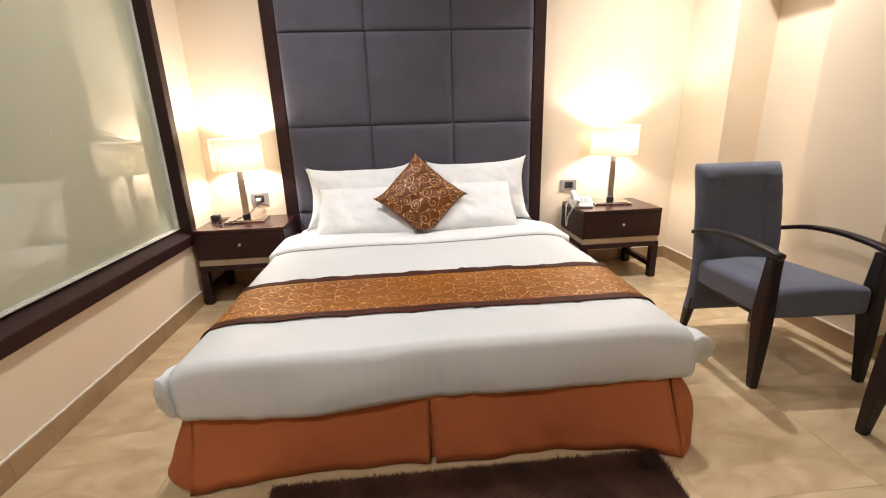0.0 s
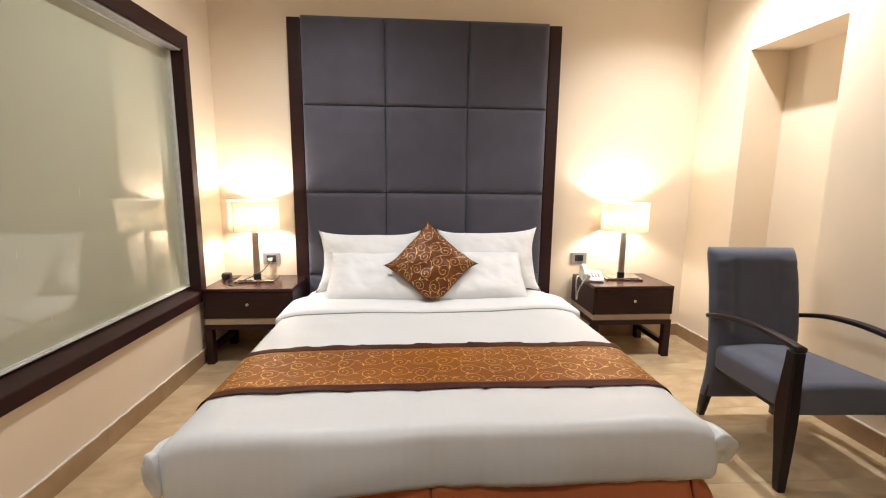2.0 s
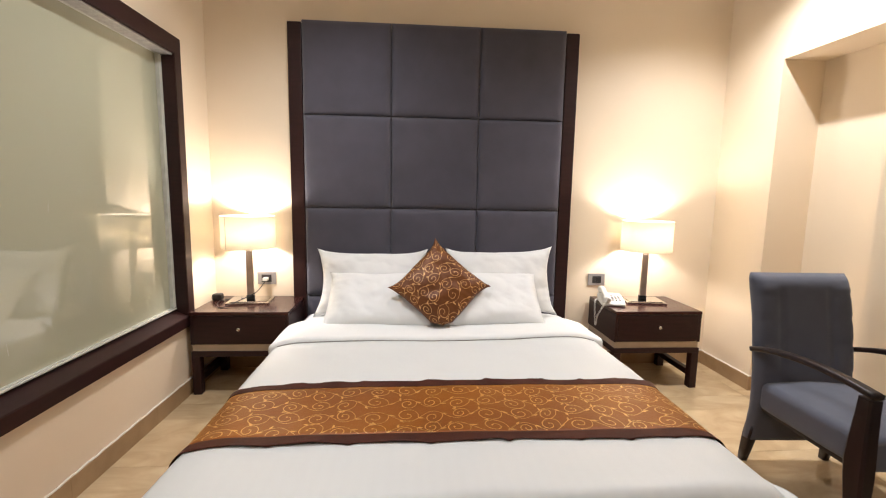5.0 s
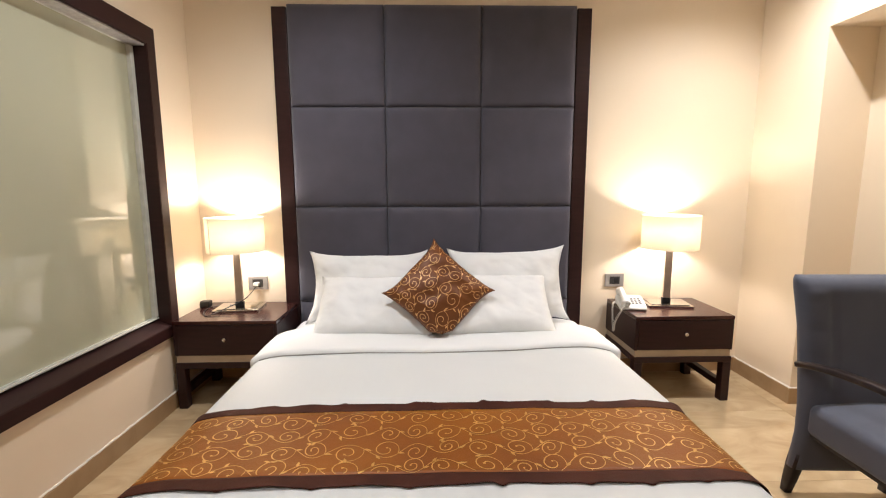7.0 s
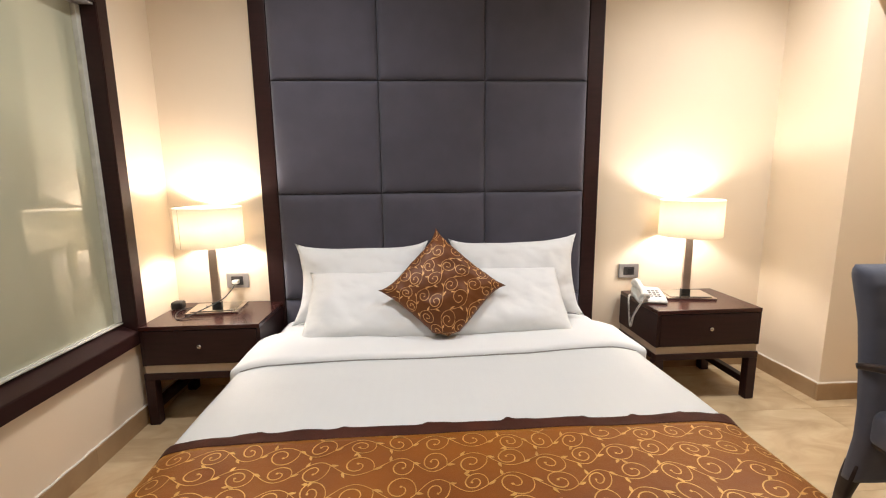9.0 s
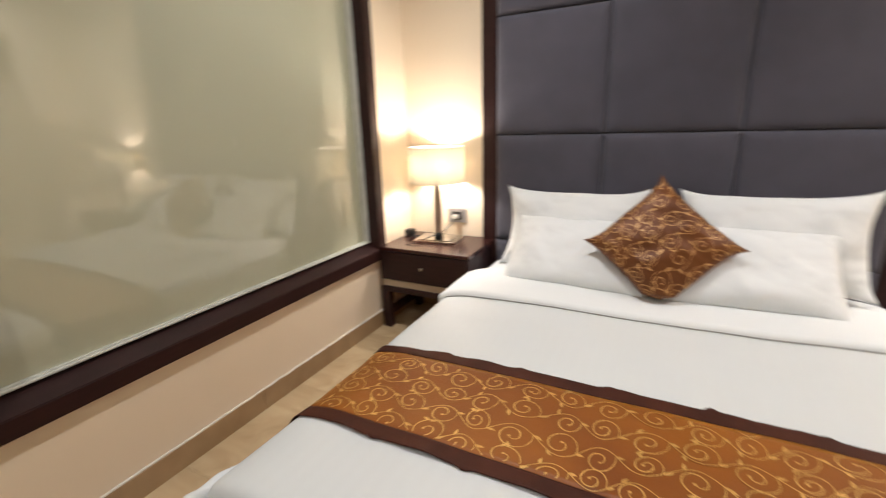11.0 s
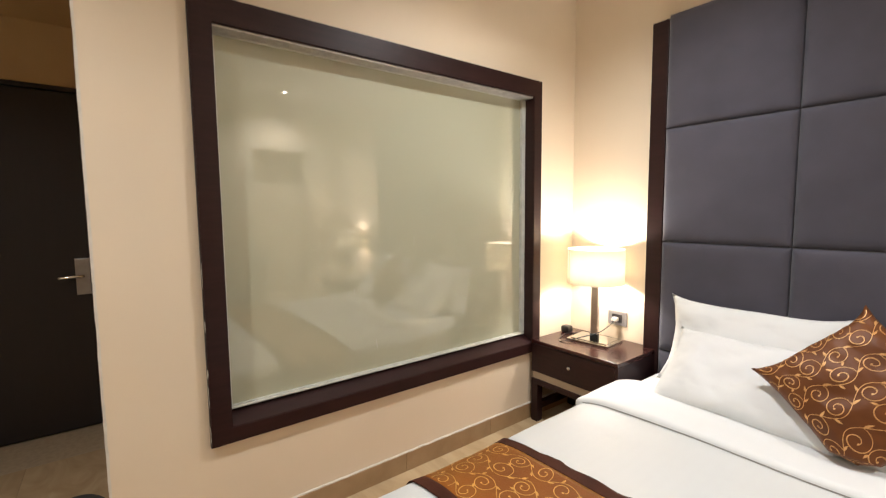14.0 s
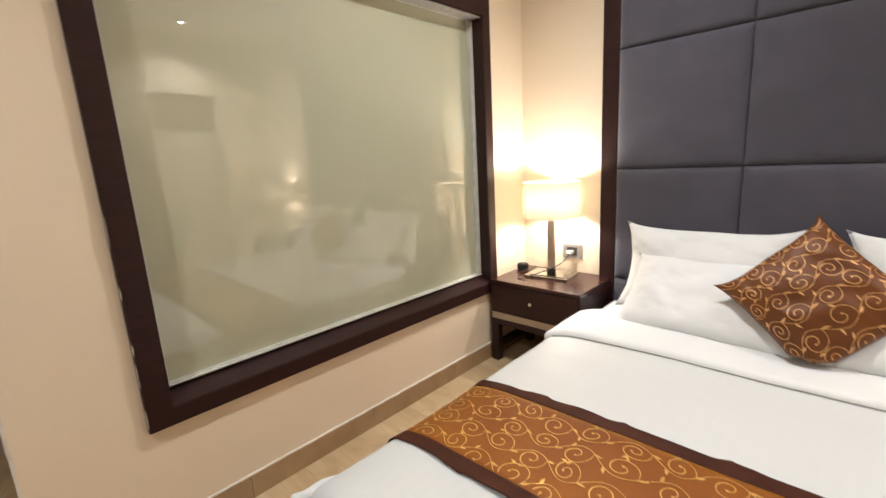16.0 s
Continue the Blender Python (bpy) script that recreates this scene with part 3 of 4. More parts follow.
def fat_roll(name, cx, cz, hw, hh, tilt, ya, yb, seed, parent):
    """A plump rolled-in edge of the duvet that runs back along y and sinks into the side."""
    bm = bmesh.new()
    rings = []
    for i in range(29):
        t = i / 28
        y = ya + (yb - ya) * t ** 1.6
        k = min(1.0, math.sqrt(max(0.0, 1 - (1 - min(1.0, t / 0.2)) ** 2)) + 0.12) * (1 - 0.7 * t ** 2)
        ring = []
        for m in range(28):
            a = 2 * math.pi * m / 28
            e = lambda c: math.copysign(abs(c) ** 0.92, c)
            px, pz = hw * k * e(math.cos(a)), hh * (0.25 + 0.75 * k) * e(math.sin(a))
            w = 1 + 0.34 * noise.noise(Vector((math.cos(a) * 1.6, y * 9, math.sin(a) * 1.6 + seed)))
            px, pz = px * w, pz * w
            c, sn = math.cos(tilt), math.sin(tilt)
            ring.append(Vector((cx + px * c - pz * sn, y - 0.012 * math.sin(a) * (1 - t), cz + px * sn + pz * c)))
        rings.append(ring)
    loft(bm, rings)
    return part(name, bm, M_DUVET, parent, "", True)


def duvet():
    d = thing("duvet", "white satin-stripe duvet turned down below the pillows", "duvet", pose(0, 0, 0))
    part("cover", rounded_box(BX0 - 0.012, BX1 + 0.012, BFOOT, -0.56, 0.238, BTOP, EDGE, 0.022, duvet_shape), M_DUVET, d, "", True)

    def band(p):
        q = p.copy()
        q.z += (top_fold(p) if p.z > 0.37 else 0) - side_drop(p)
        q.y += 0.040 * p.x + 0.010 * noise.noise(Vector((p.x * 2.5, 0.2, 0)))
        return q
    part("turned_down_band", rounded_box(BX0 - 0.022, BX1 + 0.036, -0.775, -0.40, 0.30, BTOP + 0.026, 0.026, 0.025, band), M_LINEN, d, "white linen turned-down edge", True)
    # grey tube that draws the shadow line along the band's front edge
    bm = bmesh.new()
    tube(bm, [band(Vector((BX0 + 0.03 + (BX1 - BX0 - 0.06) * i / 60, -0.7765, BTOP + 0.003))) for i in range(61)], 0.0026, 6)
    part("band_shade_line", bm, M_BAND_SHADE, d, "grey line standing for the shade under the band's edge", True)
    # rolled and tucked corners at the foot
    fat_roll("corner_roll", -0.902, 0.345, 0.024, 0.078, 0.06, -2.094, -1.82, 1.0, d)
    fat_roll("corner_tuck", 0.972, 0.345, 0.058, 0.062, 0.45, -2.050, -1.82, 3.0, d)
    return d


def across(s, lift=0.0):
    """The point at the distance s from the bed's centre line, measured over its rounded edge and down its side."""
    half, sg, a = (BX1 - BX0) / 2 + 0.012, math.copysign(1, s), abs(s)
    flat, arc = half - EDGE, EDGE * math.pi / 2
    if a <= flat:
        return sg * a, BTOP + lift
    if a <= flat + arc:
        w = (a - flat) / EDGE
        return sg * (flat + (EDGE + lift) * math.sin(w)), BTOP - EDGE + (EDGE + lift) * math.cos(w)
    return sg * (half + lift), BTOP - EDGE - (a - flat - arc)


def on_bed(s, y, lift):
    x, z = across(s, lift)
    p = Vector((x + BCX, y, z))
    q = p.copy()
    q.x += taper(p)
    q.z -= side_drop(p)
    if p.z > 0.37:
        q.z += top_fold(p)
    return q


def scrolls(width, height, seed=0, R=0.056, k=1.0):
    """Strokes (points, half widths) of running vines over a width x height field: wavy stems, a curl in every bend, small leaves."""
    rnd = random.Random(seed)
    out = []
    amp, half, rise = 0.54 * R, 1.95 * R, 1.62 * R

    def warp(x, y):
        return (x + 0.030 * noise.noise(Vector((x * 5.0, y * 5.0, seed))), y + 0.026 * noise.noise(Vector((x * 5.0, y * 5.0, seed + 5.5))))

    def stroke(pts, ws):
        out.append(([warp(*p) for p in pts], ws))

    def leaf(x, y, a, l):
        n = 8
        bend = rnd.uniform(-0.35, 0.35)
        stroke([(x + l * i / n * math.cos(a + bend * i / n), y + l * i / n * math.sin(a + bend * i / n)) for i in range(n + 1)],
               [0.0004 + 0.0042 * k * math.sin(math.pi * (i / n) ** 0.8) ** 1.1 for i in range(n + 1)])

    for j in range(-1, int(height / rise) + 3):
        y0, shift = (j + 0.35) * rise, (j % 2) * half * 0.9 + rnd.uniform(-0.2, 0.2) * half
        stem = lambda x: y0 + amp * math.sin(math.pi * (x - shift) / half)
        n = int((width + 2 * half) / 0.006)
        stroke([(-half + 0.006 * i, stem(-half + 0.006 * i)) for i in range(n + 1)], [0.0013 * k] * (n + 1))
        for m in range(-3, int((width - shift) / half) + 2):
            up = 1 if m % 2 == 0 else -1
            cx = shift + (m + 0.5 + rnd.uniform(-0.05, 0.05)) * half
            cy = y0 - up * (0.10 + rnd.uniform(-0.08, 0.10)) * R
            sx = shift + (m + 0.5 + 0.37) * half
            sy = stem(sx)
            r, a0 = math.hypot(sx - cx, sy - cy), math.atan2(sy - cy, sx - cx)
            turn = rnd.uniform(1.2, 1.6)
            steps = int(24 * turn)
            pts = []
            for i in range(steps + 1):
                t = i / steps
                rr = r * (1 - 0.82 * t ** 0.85)
                a = a0 - up * turn * 2 * math.pi * t
                pts.append((cx + rr * math.cos(a), cy + rr * math.sin(a)))
            stroke(pts, [(0.0011 + 0.0009 * math.sin(math.pi * i / steps)) * k for i in range(steps + 1)])
            bud = 0.0040 * k
            x, y = pts[-1]
            stroke([(x + bud * e, y) for e in (-1, -0.7, 0, 0.7, 1)], [bud * e for e in (0.1, 0.72, 1, 0.72, 0.1)])
            leaf(sx, sy, -up * 0.35 + rnd.uniform(-0.25, 0.25), 0.025)
            if rnd.random() < 0.75:
                lx = shift + (m + 0.22) * half
                leaf(lx, stem(lx), up * (1.35 + rnd.uniform(-0.3, 0.3)), 0.022)
            if rnd.random() < 0.5:
                q = pts[steps // 4]
                leaf(q[0], q[1], math.atan2(q[1] - cy, q[0] - cx) - up * 0.8, 0.019)
    return out


def embroider(bm, strokes, width, height, place):
    """Flat thread ribbons along the strokes, laid on the surface that place(u, v) gives."""
    for pts, ws in strokes:
        prev = None
        for i, (x, y) in enumerate(pts):
            if not (0.004 < x < width - 0.004 and 0.004 < y < height - 0.004):
                prev = None
                continue
            a, b = pts[max(0, i - 1)], pts[min(len(pts) - 1, i + 1)]
            dx, dy = b[0] - a[0], b[1] - a[1]
            l = math.hypot(dx, dy) or 1
            nx, ny = -dy / l * ws[i], dx / l * ws[i]
            pair = (bm.verts.new(place(x + nx, y + ny)), bm.verts.new(place(x - nx, y - ny)))
            if prev:
                bm.faces.new((prev[0], prev[1], pair[1], pair[0]))
            prev = pair
    return bm


def runner():
    r = thing("bed_runner", "burnt-orange satin bed runner with gold scrolls and dark brown borders", "bed runner", pose(0, 0, 0))
    S, y0, y1, bw = 1.10, -1.772, -1.322, 0.050

    tucks = ((-0.63, 0.006), (-0.37, 0.008), (-0.10, 0.007), (0.16, 0.016), (0.41, 0.008), (0.58, 0.012), (0.74, 0.007))

    def sheet(ya, yb, lift, wob0, wob1, nx=260, ny=8):
        bm = bmesh.new()
        rows = {}
        for side, off in ((0, lift), (1, lift - 0.0025)):
            for j in range(ny + 1):
                t = j / ny
                row = []
                for i in range(nx + 1):
                    s = -S + 2 * S * i / nx
                    edge = (0.010 * noise.noise(Vector((s * 4, ya, 3.3))) + 0.008 * max(0, noise.noise(Vector((s * 9, ya, 6.3)))) * (1 if wob1 else -1)) * (wob0 * (1 - t) + wob1 * t)
                    edge += sum(h * math.exp(-((s - c) / 0.014) ** 2) for c, h in tucks) * (wob1 * t - wob0 * (1 - t))
                    rise = 0.014 * max(0, noise.noise(Vector((s * 7, yb * 3, 8.1)))) * (wob0 * (1 - t) + wob1 * t)
                    row.append(bm.verts.new(on_bed(s, ya + (yb - ya) * t + edge, off + rise)))
                rows[side, j] = row
        for side in (0, 1):
            for j in range(ny):
                for i in range(nx):
                    bm.faces.new((rows[side, j][i], rows[side, j][i + 1], rows[side, j + 1][i + 1], rows[side, j + 1][i]))
        for j in (0, ny):
            for i in range(nx):
                bm.faces.new((rows[0, j][i], rows[0, j][i + 1], rows[1, j][i + 1], rows[1, j][i]))
        return bm
    part("field", sheet(y0 + bw - 0.004, y1 - bw + 0.004, 0.0055, 0, 0, ny=16), M_RUNNER, r, "", True)
    part("border", sheet(y0, y0 + bw, 0.0065, 1, 0), M_BORDER, r, "dark brown border", True)
    part("border", sheet(y1 - bw, y1, 0.0065, 0, 1), M_BORDER, r, "dark brown border", True)
    W, H = 2 * S, y1 - y0 - 2 * bw
    bm = embroider(bmesh.new(), scrolls(W, H, 4, 0.055), W, H, lambda u, v: on_bed(u - S, y0 + bw + v, 0.0072))
    part("gold_embroidery", bm, M_GOLD, r, "gold thread scrolls and leaves")["kind"] = "stuff"
    return r


def pillow_point(u, v, w, h, t, side, seed, ear=0.055, full=2.6):
    """A stuffed case: corners drawn out, edges drawn in."""
    x = u * w / 2 * (1 - ear * (1 - v * v) * abs(u) ** 3 - 0.02 * noise.noise(Vector((v * 2, seed, 0.4))) * abs(u))
    y = v * h / 2 * (1 - 0.9 * ear * (1 - u * u) * abs(v) ** 3 - 0.03 * noise.noise(Vector((u * 2, seed, 1.4))) * abs(v))
    puff = ((1 - abs(u) ** 3.4) * (1 - abs(v) ** full)) ** 0.52
    z = side * t / 2 * puff
    z += side * 0.022 * puff * noise.noise(Vector((u * 2.4 + seed, v * 2.0, seed * 1.7)))
    z += side * 0.006 * puff * noise.noise(Vector((u * 6 + seed, v * 3.2 + u * 2, seed * 0.7)))
    z += side * 0.0018 * puff ** 0.5 * noise.noise(Vector((u * 13 + v * 5, v * 7 - seed, seed * 2.3)))
    z += 0.008 * (1 - puff) * noise.noise(Vector((u * 9 + seed, v * 9, seed)))
    tip = (abs(u) * abs(v)) ** 10
    return Vector((x * (1 + 0.045 * tip), y * (1 + 0.09 * tip), z))


def pillow_mesh(w, h, t, seed, n=48, ear=0.055, full=2.6):
    bm = bmesh.new()
    for side in (1, -1):
        G = [[bm.verts.new(pillow_point(2 * i / n - 1, 2 * j / n - 1, w, h, t, side, seed, ear, full)) for j in range(n + 1)] for i in range(n + 1)]
        for i in range(n):
            for j in range(n):
                bm.faces.new((G[i][j], G[i + 1][j], G[i + 1][j + 1], G[i][j + 1]))
    bmesh.ops.remove_doubles(bm, verts=bm.verts, dist=2e-4)
    return bm


def pillow(label, w, h, t, seed, m, ear=0.055, full=2.6):
    p = thing("pillow", label, "pillow", m, "pillows on the bed")
    part("case", pillow_mesh(w, h, t, seed, 48, ear, full), M_LINEN, p, "", True)
    bm = bmesh.new()
    edge = []
    for k in range(4):
        for i in range(18):
            a = 2 * i / 18 - 1
            u, v = ((a, -1), (1, a), (-a, 1), (-1, -a))[k]
            edge.append(pillow_point(u, v, w, h, t, 1, seed, ear, full))
    edge.append(edge[0])
    tube(bm, edge, 0.0014, 5)
    part("seam", bm, M_LINEN, p, "", True)
    return p


def cushion():
    m = Matrix.Translation((0.020, -0.497, 0.703)) @ Matrix.Rotation(radians(3), 4, "Z") @ Matrix.Rotation(radians(62), 4, "X") @ Matrix.Rotation(radians(46.5), 4, "Z")
    c = thing("throw_cushion", "rust satin cushion with gold scrolls, propped against the pillows", "cushion", m)
    w, t, seed = 0.425, 0.13, 7.7

    def squash(p):
        """The lowest corner is crushed flat where it stands on the bed."""
        d = -0.222 - (0.725 * p.x + 0.688 * p.y)
        return p + Vector((0.725, 0.688, 0)) * 0.82 * d if d > 0 else p
    bm = pillow_mesh(w, w, t, seed)
    for v in bm.verts:
        v.co = squash(v.co)
    part("cover", bm, M_CUSHION, c, "", True)

    def place(x, y):
        u, v = max(-1, min(1, 2 * x / w - 1)), max(-1, min(1, 2 * y / w - 1))
        return squash(pillow_point(u, v, w, w, t, 1, seed)) + Vector((0, 0, 0.0015))
    part("gold_embroidery", embroider(bmesh.new(), scrolls(w, w, 9, 0.047, 0.85), w, w, place), M_ROSEGOLD, c, "gold thread scrolls and leaves")["kind"] = "stuff"
    return c


bed()
duvet()
runner()
pillow("white pillow leaning upright on the headboard", 0.735, 0.43, 0.15, 1.3, pose(-0.422, -0.185, 0.663, 74, 0, -1), 0.095)
pillow("white pillow leaning upright on the headboard", 0.740, 0.44, 0.15, 2.9, pose(0.466, -0.185, 0.674, 74, -1, 2), 0.095)
pillow("white pillow propped on the pillow behind it", 0.69, 0.41, 0.17, 4.1, pose(-0.345, -0.398, 0.592, 42, 0, -2), 0.05, 4.0)
pillow("white pillow propped on the pillow behind it", 0.69, 0.41, 0.17, 5.7, pose(0.345, -0.393, 0.595, 42, 0, 2), 0.05, 4.0)
cushion()


# ---- headboard ----
def headboard():
    h = thing("headboard", "tall charcoal padded headboard of square panels between dark posts", "headboard", pose(0, 0, 0))
    part("backing", box(-0.895, 0.895, -0.035, -0.002, 0.02, 2.365, 0.003), M_DARK, h)
    for s in (-1, 1):
        a, b = sorted((s * 0.893, s * 0.982))
        part("post", box(a, b, -0.063, -0.002, 0.0, 2.375, 0.004), M_WOOD, h, "glossy dark brown wooden post")
    xs, zs = (-0.888, -0.300, 0.300, 0.888), (0.10, 0.545, 1.164, 1.785, 2.388)
    for i in range(3):
        for j in range(4):
            x0, x1, z0, z1 = xs[i] + 0.0015, xs[i + 1] - 0.0015, zs[j] + 0.0015, zs[j + 1] - 0.0015
            bm = bmesh.new()
            n, seed = 22, i * 3.1 + j * 7.7
            G = []
            for a in range(n + 1):
                row = []
                for c in range(n + 1):
                    u, v = a / n, c / n
                    u, v = 0.5 - 0.5 * math.cos(math.pi * u), 0.5 - 0.5 * math.cos(math.pi * v)
                    du, dv = min(u, 1 - u) * (x1 - x0), min(v, 1 - v) * (z1 - z0)
                    e = min(du, dv)
                    puff = 0.020 * (1 - math.exp(-e / 0.014)) + 0.006 * (1 - math.exp(-e / 0.09))
                    puff += 0.0022 * noise.noise(Vector((u * 2.1 + seed, v * 2.1, seed)))
                    row.append(bm.verts.new((x0 + u * (x1 - x0), -0.066 - puff, z0 + v * (z1 - z0))))
                G.append(row)
            for a in range(n):
                for c in range(n):
                    bm.faces.new((G[a][c], G[a + 1][c], G[a + 1][c + 1], G[a][c + 1]))
            rim = [G[a][0] for a in range(n + 1)] + [G[n][c] for c in range(1, n + 1)] + [G[a][n] for a in range(n - 1, -1, -1)] + [G[0][c] for c in range(n - 1, 0, -1)]
            back = [bm.verts.new((v.co.x, -0.036, v.co.z)) for v in rim]
            for k in range(len(rim)):
                bm.faces.new((rim[k], rim[(k + 1) % len(rim)], back[(k + 1) % len(rim)], back[k]))
            bm.faces.new(back)
            part("padded_panel", bm, M_HEAD, h, "", True)
    return h


headboard()


# ---- bedside tables ----
def bedside_table(x0, x1, label):
    y0, y1, top = -0.450, -0.018, 0.530
    t = thing("bedside_table", label, "bedside table", pose((x0 + x1) / 2, 0, 0), "bedside tables")
    w = (x1 - x0) / 2
    part("tabletop", box(-w, w, y0, y1, top - 0.022, top, 0.003), M_WOODTOP, t, "glossy dark wooden top")
    part("body", boxes((-w, -w + 0.018, y0 + 0.004, y1, 0.322, top - 0.0225), (w - 0.018, w, y0 + 0.004, y1, 0.322, top - 0.0225),
                       (-w + 0.0185, w - 0.0185, y0 + 0.03, y1, 0.322, 0.34), (-w + 0.0185, w - 0.0185, y1 - 0.015, y1, 0.3405, top - 0.0225)), M_WOOD, t)
    d = part("drawer_front", box(-w + 0.020, w - 0.020, y0 + 0.001, y0 + 0.028, 0.326, top - 0.026, 0.002), M_WOOD, t)
    k = lathe([(0.0055, 0), (0.005, 0.010), (0.011, 0.014), (0.0125, 0.020), (0.009, 0.026), (0.002, 0.0275)], 16)
    bmesh.ops.transform(k, matrix=pose(0, y0 + 0.001, 0.425, 90), verts=k.verts)
    part("knob", k, M_CHROME, d, "small chrome knob", True)
    part("inlay_strip", box(-w + 0.006, w - 0.006, y0 + 0.010, y1 - 0.005, 0.280, 0.3215, 0.001), M_STRIP, t, "pale champagne recessed strip")
    for sx in (-1, 1):
        for yy in (y0 + 0.001, y1 - 0.052):
            a, b = sorted((sx * w, sx * (w - 0.05)))
            part("leg", box(a, b, yy, yy + 0.05, 0, 0.245, 0.004), M_WOOD, t)
        a, b = sorted((sx * (w - 0.006), sx * (w - 0.044)))
        part("stretcher", box(a, b, y0 + 0.052, y1 - 0.053, 0.075, 0.115, 0.003), M_WOOD, t)
    for yy in (y0 + 0.001, y1 - 0.045):
        part("rail", box(-w, w, yy, yy + 0.045, 0.2455, 0.2795, 0.003), M_WOOD, t)
    for sx in (-1, 1):
        a, b = sorted((sx * w, sx * (w - 0.045)))
        part("rail", box(a, b, y0 + 0.047, y1 - 0.046, 0.2455, 0.2795, 0.003), M_WOOD, t)
    return t


bedside_table(-1.505, -0.912, "glossy dark brown bedside table beside the window wall")
bedside_table(1.180, 1.768, "glossy dark brown bedside table carrying a telephone")


def table_lamp(x, y, turn, label, seam=radians(232)):
    top = 0.530
    l = thing("table_lamp", label, "table lamp", pose(x, y, top, 0, 0, turn), "bedside lamps")
    part("base_plate", box(-0.135, 0.135, -0.10, 0.10, 0.0, 0.014, 0.003), M_CHROME, l, "polished steel base plate")
    part("base_inlay", box(-0.115, 0.115, -0.08, 0.08, 0.0145, 0.018, 0.001), M_CHROME, l)
    part("stem", box(-0.022, 0.022, -0.010, 0.010, 0.018, 0.385, 0.002), M_NICKEL, l, "flat dark nickel stem")
    part("stem_collar", box(-0.025, 0.025, -0.013, 0.013, 0.018, 0.045, 0.002), M_BLACK, l)
    R, z0, z1 = 0.168, 0.366, 0.578
    sh = lathe([(R - 0.003, z0 + 0.001), (R, z0), (R + 0.0005, z0 + 0.006), (R - 0.0005, (z0 + z1) / 2), (R + 0.0005, z1 - 0.006), (R, z1), (R - 0.003, z1 - 0.001), (R - 0.0022, (z0 + z1) / 2)], 56, True)
    s = part("shade", sh, M_SHADE, l, "cream fabric drum shade, lit", True)
    bm = bmesh.new()
    tube(bm, [((R + 0.001) * math.cos(seam), (R + 0.001) * math.sin(seam), z0 + (z1 - z0) * k / 6) for k in range(7)], 0.0014, 6)
    part("seam", bm, M_STRIP, s, "darker vertical seam", True)
    bm = bmesh.new()
    tube(bm, [(0, 0, 0.386), (0, 0, 0.43)], 0.014, 12)
    part("bulb_holder", bm, M_WHITEP, l, "", True)
    for a in (0, 120, 240):
        bm = bmesh.new()
        tube(bm, [(0.012 * math.cos(radians(a)), 0.012 * math.sin(radians(a)), 0.41), ((R - 0.004) * math.cos(radians(a)), (R - 0.004) * math.sin(radians(a)), 0.40)], 0.0018, 6)
        part("shade_spoke", bm, M_ALU, l, "", True)
    return l


table_lamp(*LAMPS[0], 6, "lit bedside lamp with cream drum shade, cable beside it", radians(232))
table_lamp(*LAMPS[1], -8, "lit bedside lamp with cream drum shade, beside a telephone", radians(80))


# ---- sockets, cables, telephone ----
def socket(x, z, label, plug):
    s = thing("wall_socket", label, "socket", pose(x, 0, z), "wall sockets")
    part("plate", box(-0.064, 0.064, -0.011, -0.0005, -0.045, 0.045, 0.004), M_PLATE, s, "grey metal-look cover plate")
    part("module", box(-0.034, 0.034, -0.014, -0.0112, -0.026, 0.026, 0.002), M_MODULE, s, "dark socket insert")
    if plug:
        part("plug", box(-0.018, 0.016, -0.050, -0.0142, -0.014, 0.008, 0.004), M_WHITEP, s, "white plug")
    else:
        part("switch", box(-0.008, 0.024, -0.018, -0.0142, -0.016, 0.016, 0.002), M_BLACK, s)
    return s


socket(-1.182, 0.657, "grey wall socket with a white plug in it", True)
socket(1.228, 0.656, "grey wall socket with a dark switch insert", False)

c = thing("lamp_cable", "thin black lamp cable with an adaptor lying on the bedside table", "cable", pose(-1.23, -0.2, 0.530))
bm = bmesh.new()
tube(bm, smooth_path([(0.047, 0.155, 0.112), (0.04, 0.10, 0.085), (0.02, 0.02, 0.055), (-0.06, -0.075, 0.022), (-0.12, -0.15, 0.004), (-0.17, -0.10, 0.004), (-0.20, 0.0, 0.006), (-0.16, 0.07, 0.005), (-0.10, 0.08, 0.012), (-0.06, 0.02, 0.02)], 8), 0.0032, 6)
part("cord", bm, M_BLACK, c, "", True)
part("adaptor", rounded_box(-0.265, -0.205, 0.03, 0.085, 0.0, 0.045, 0.01, 0.02), M_BLACK, c, "black plug adaptor", True)
part("plug_pin", box(-0.275, -0.262, 0.045, 0.050, 0.012, 0.026, 0.001), M_CHROME, c)
part("plug_pin", box(-0.275, -0.262, 0.062, 0.067, 0.012, 0.026, 0.001), M_CHROME, c)



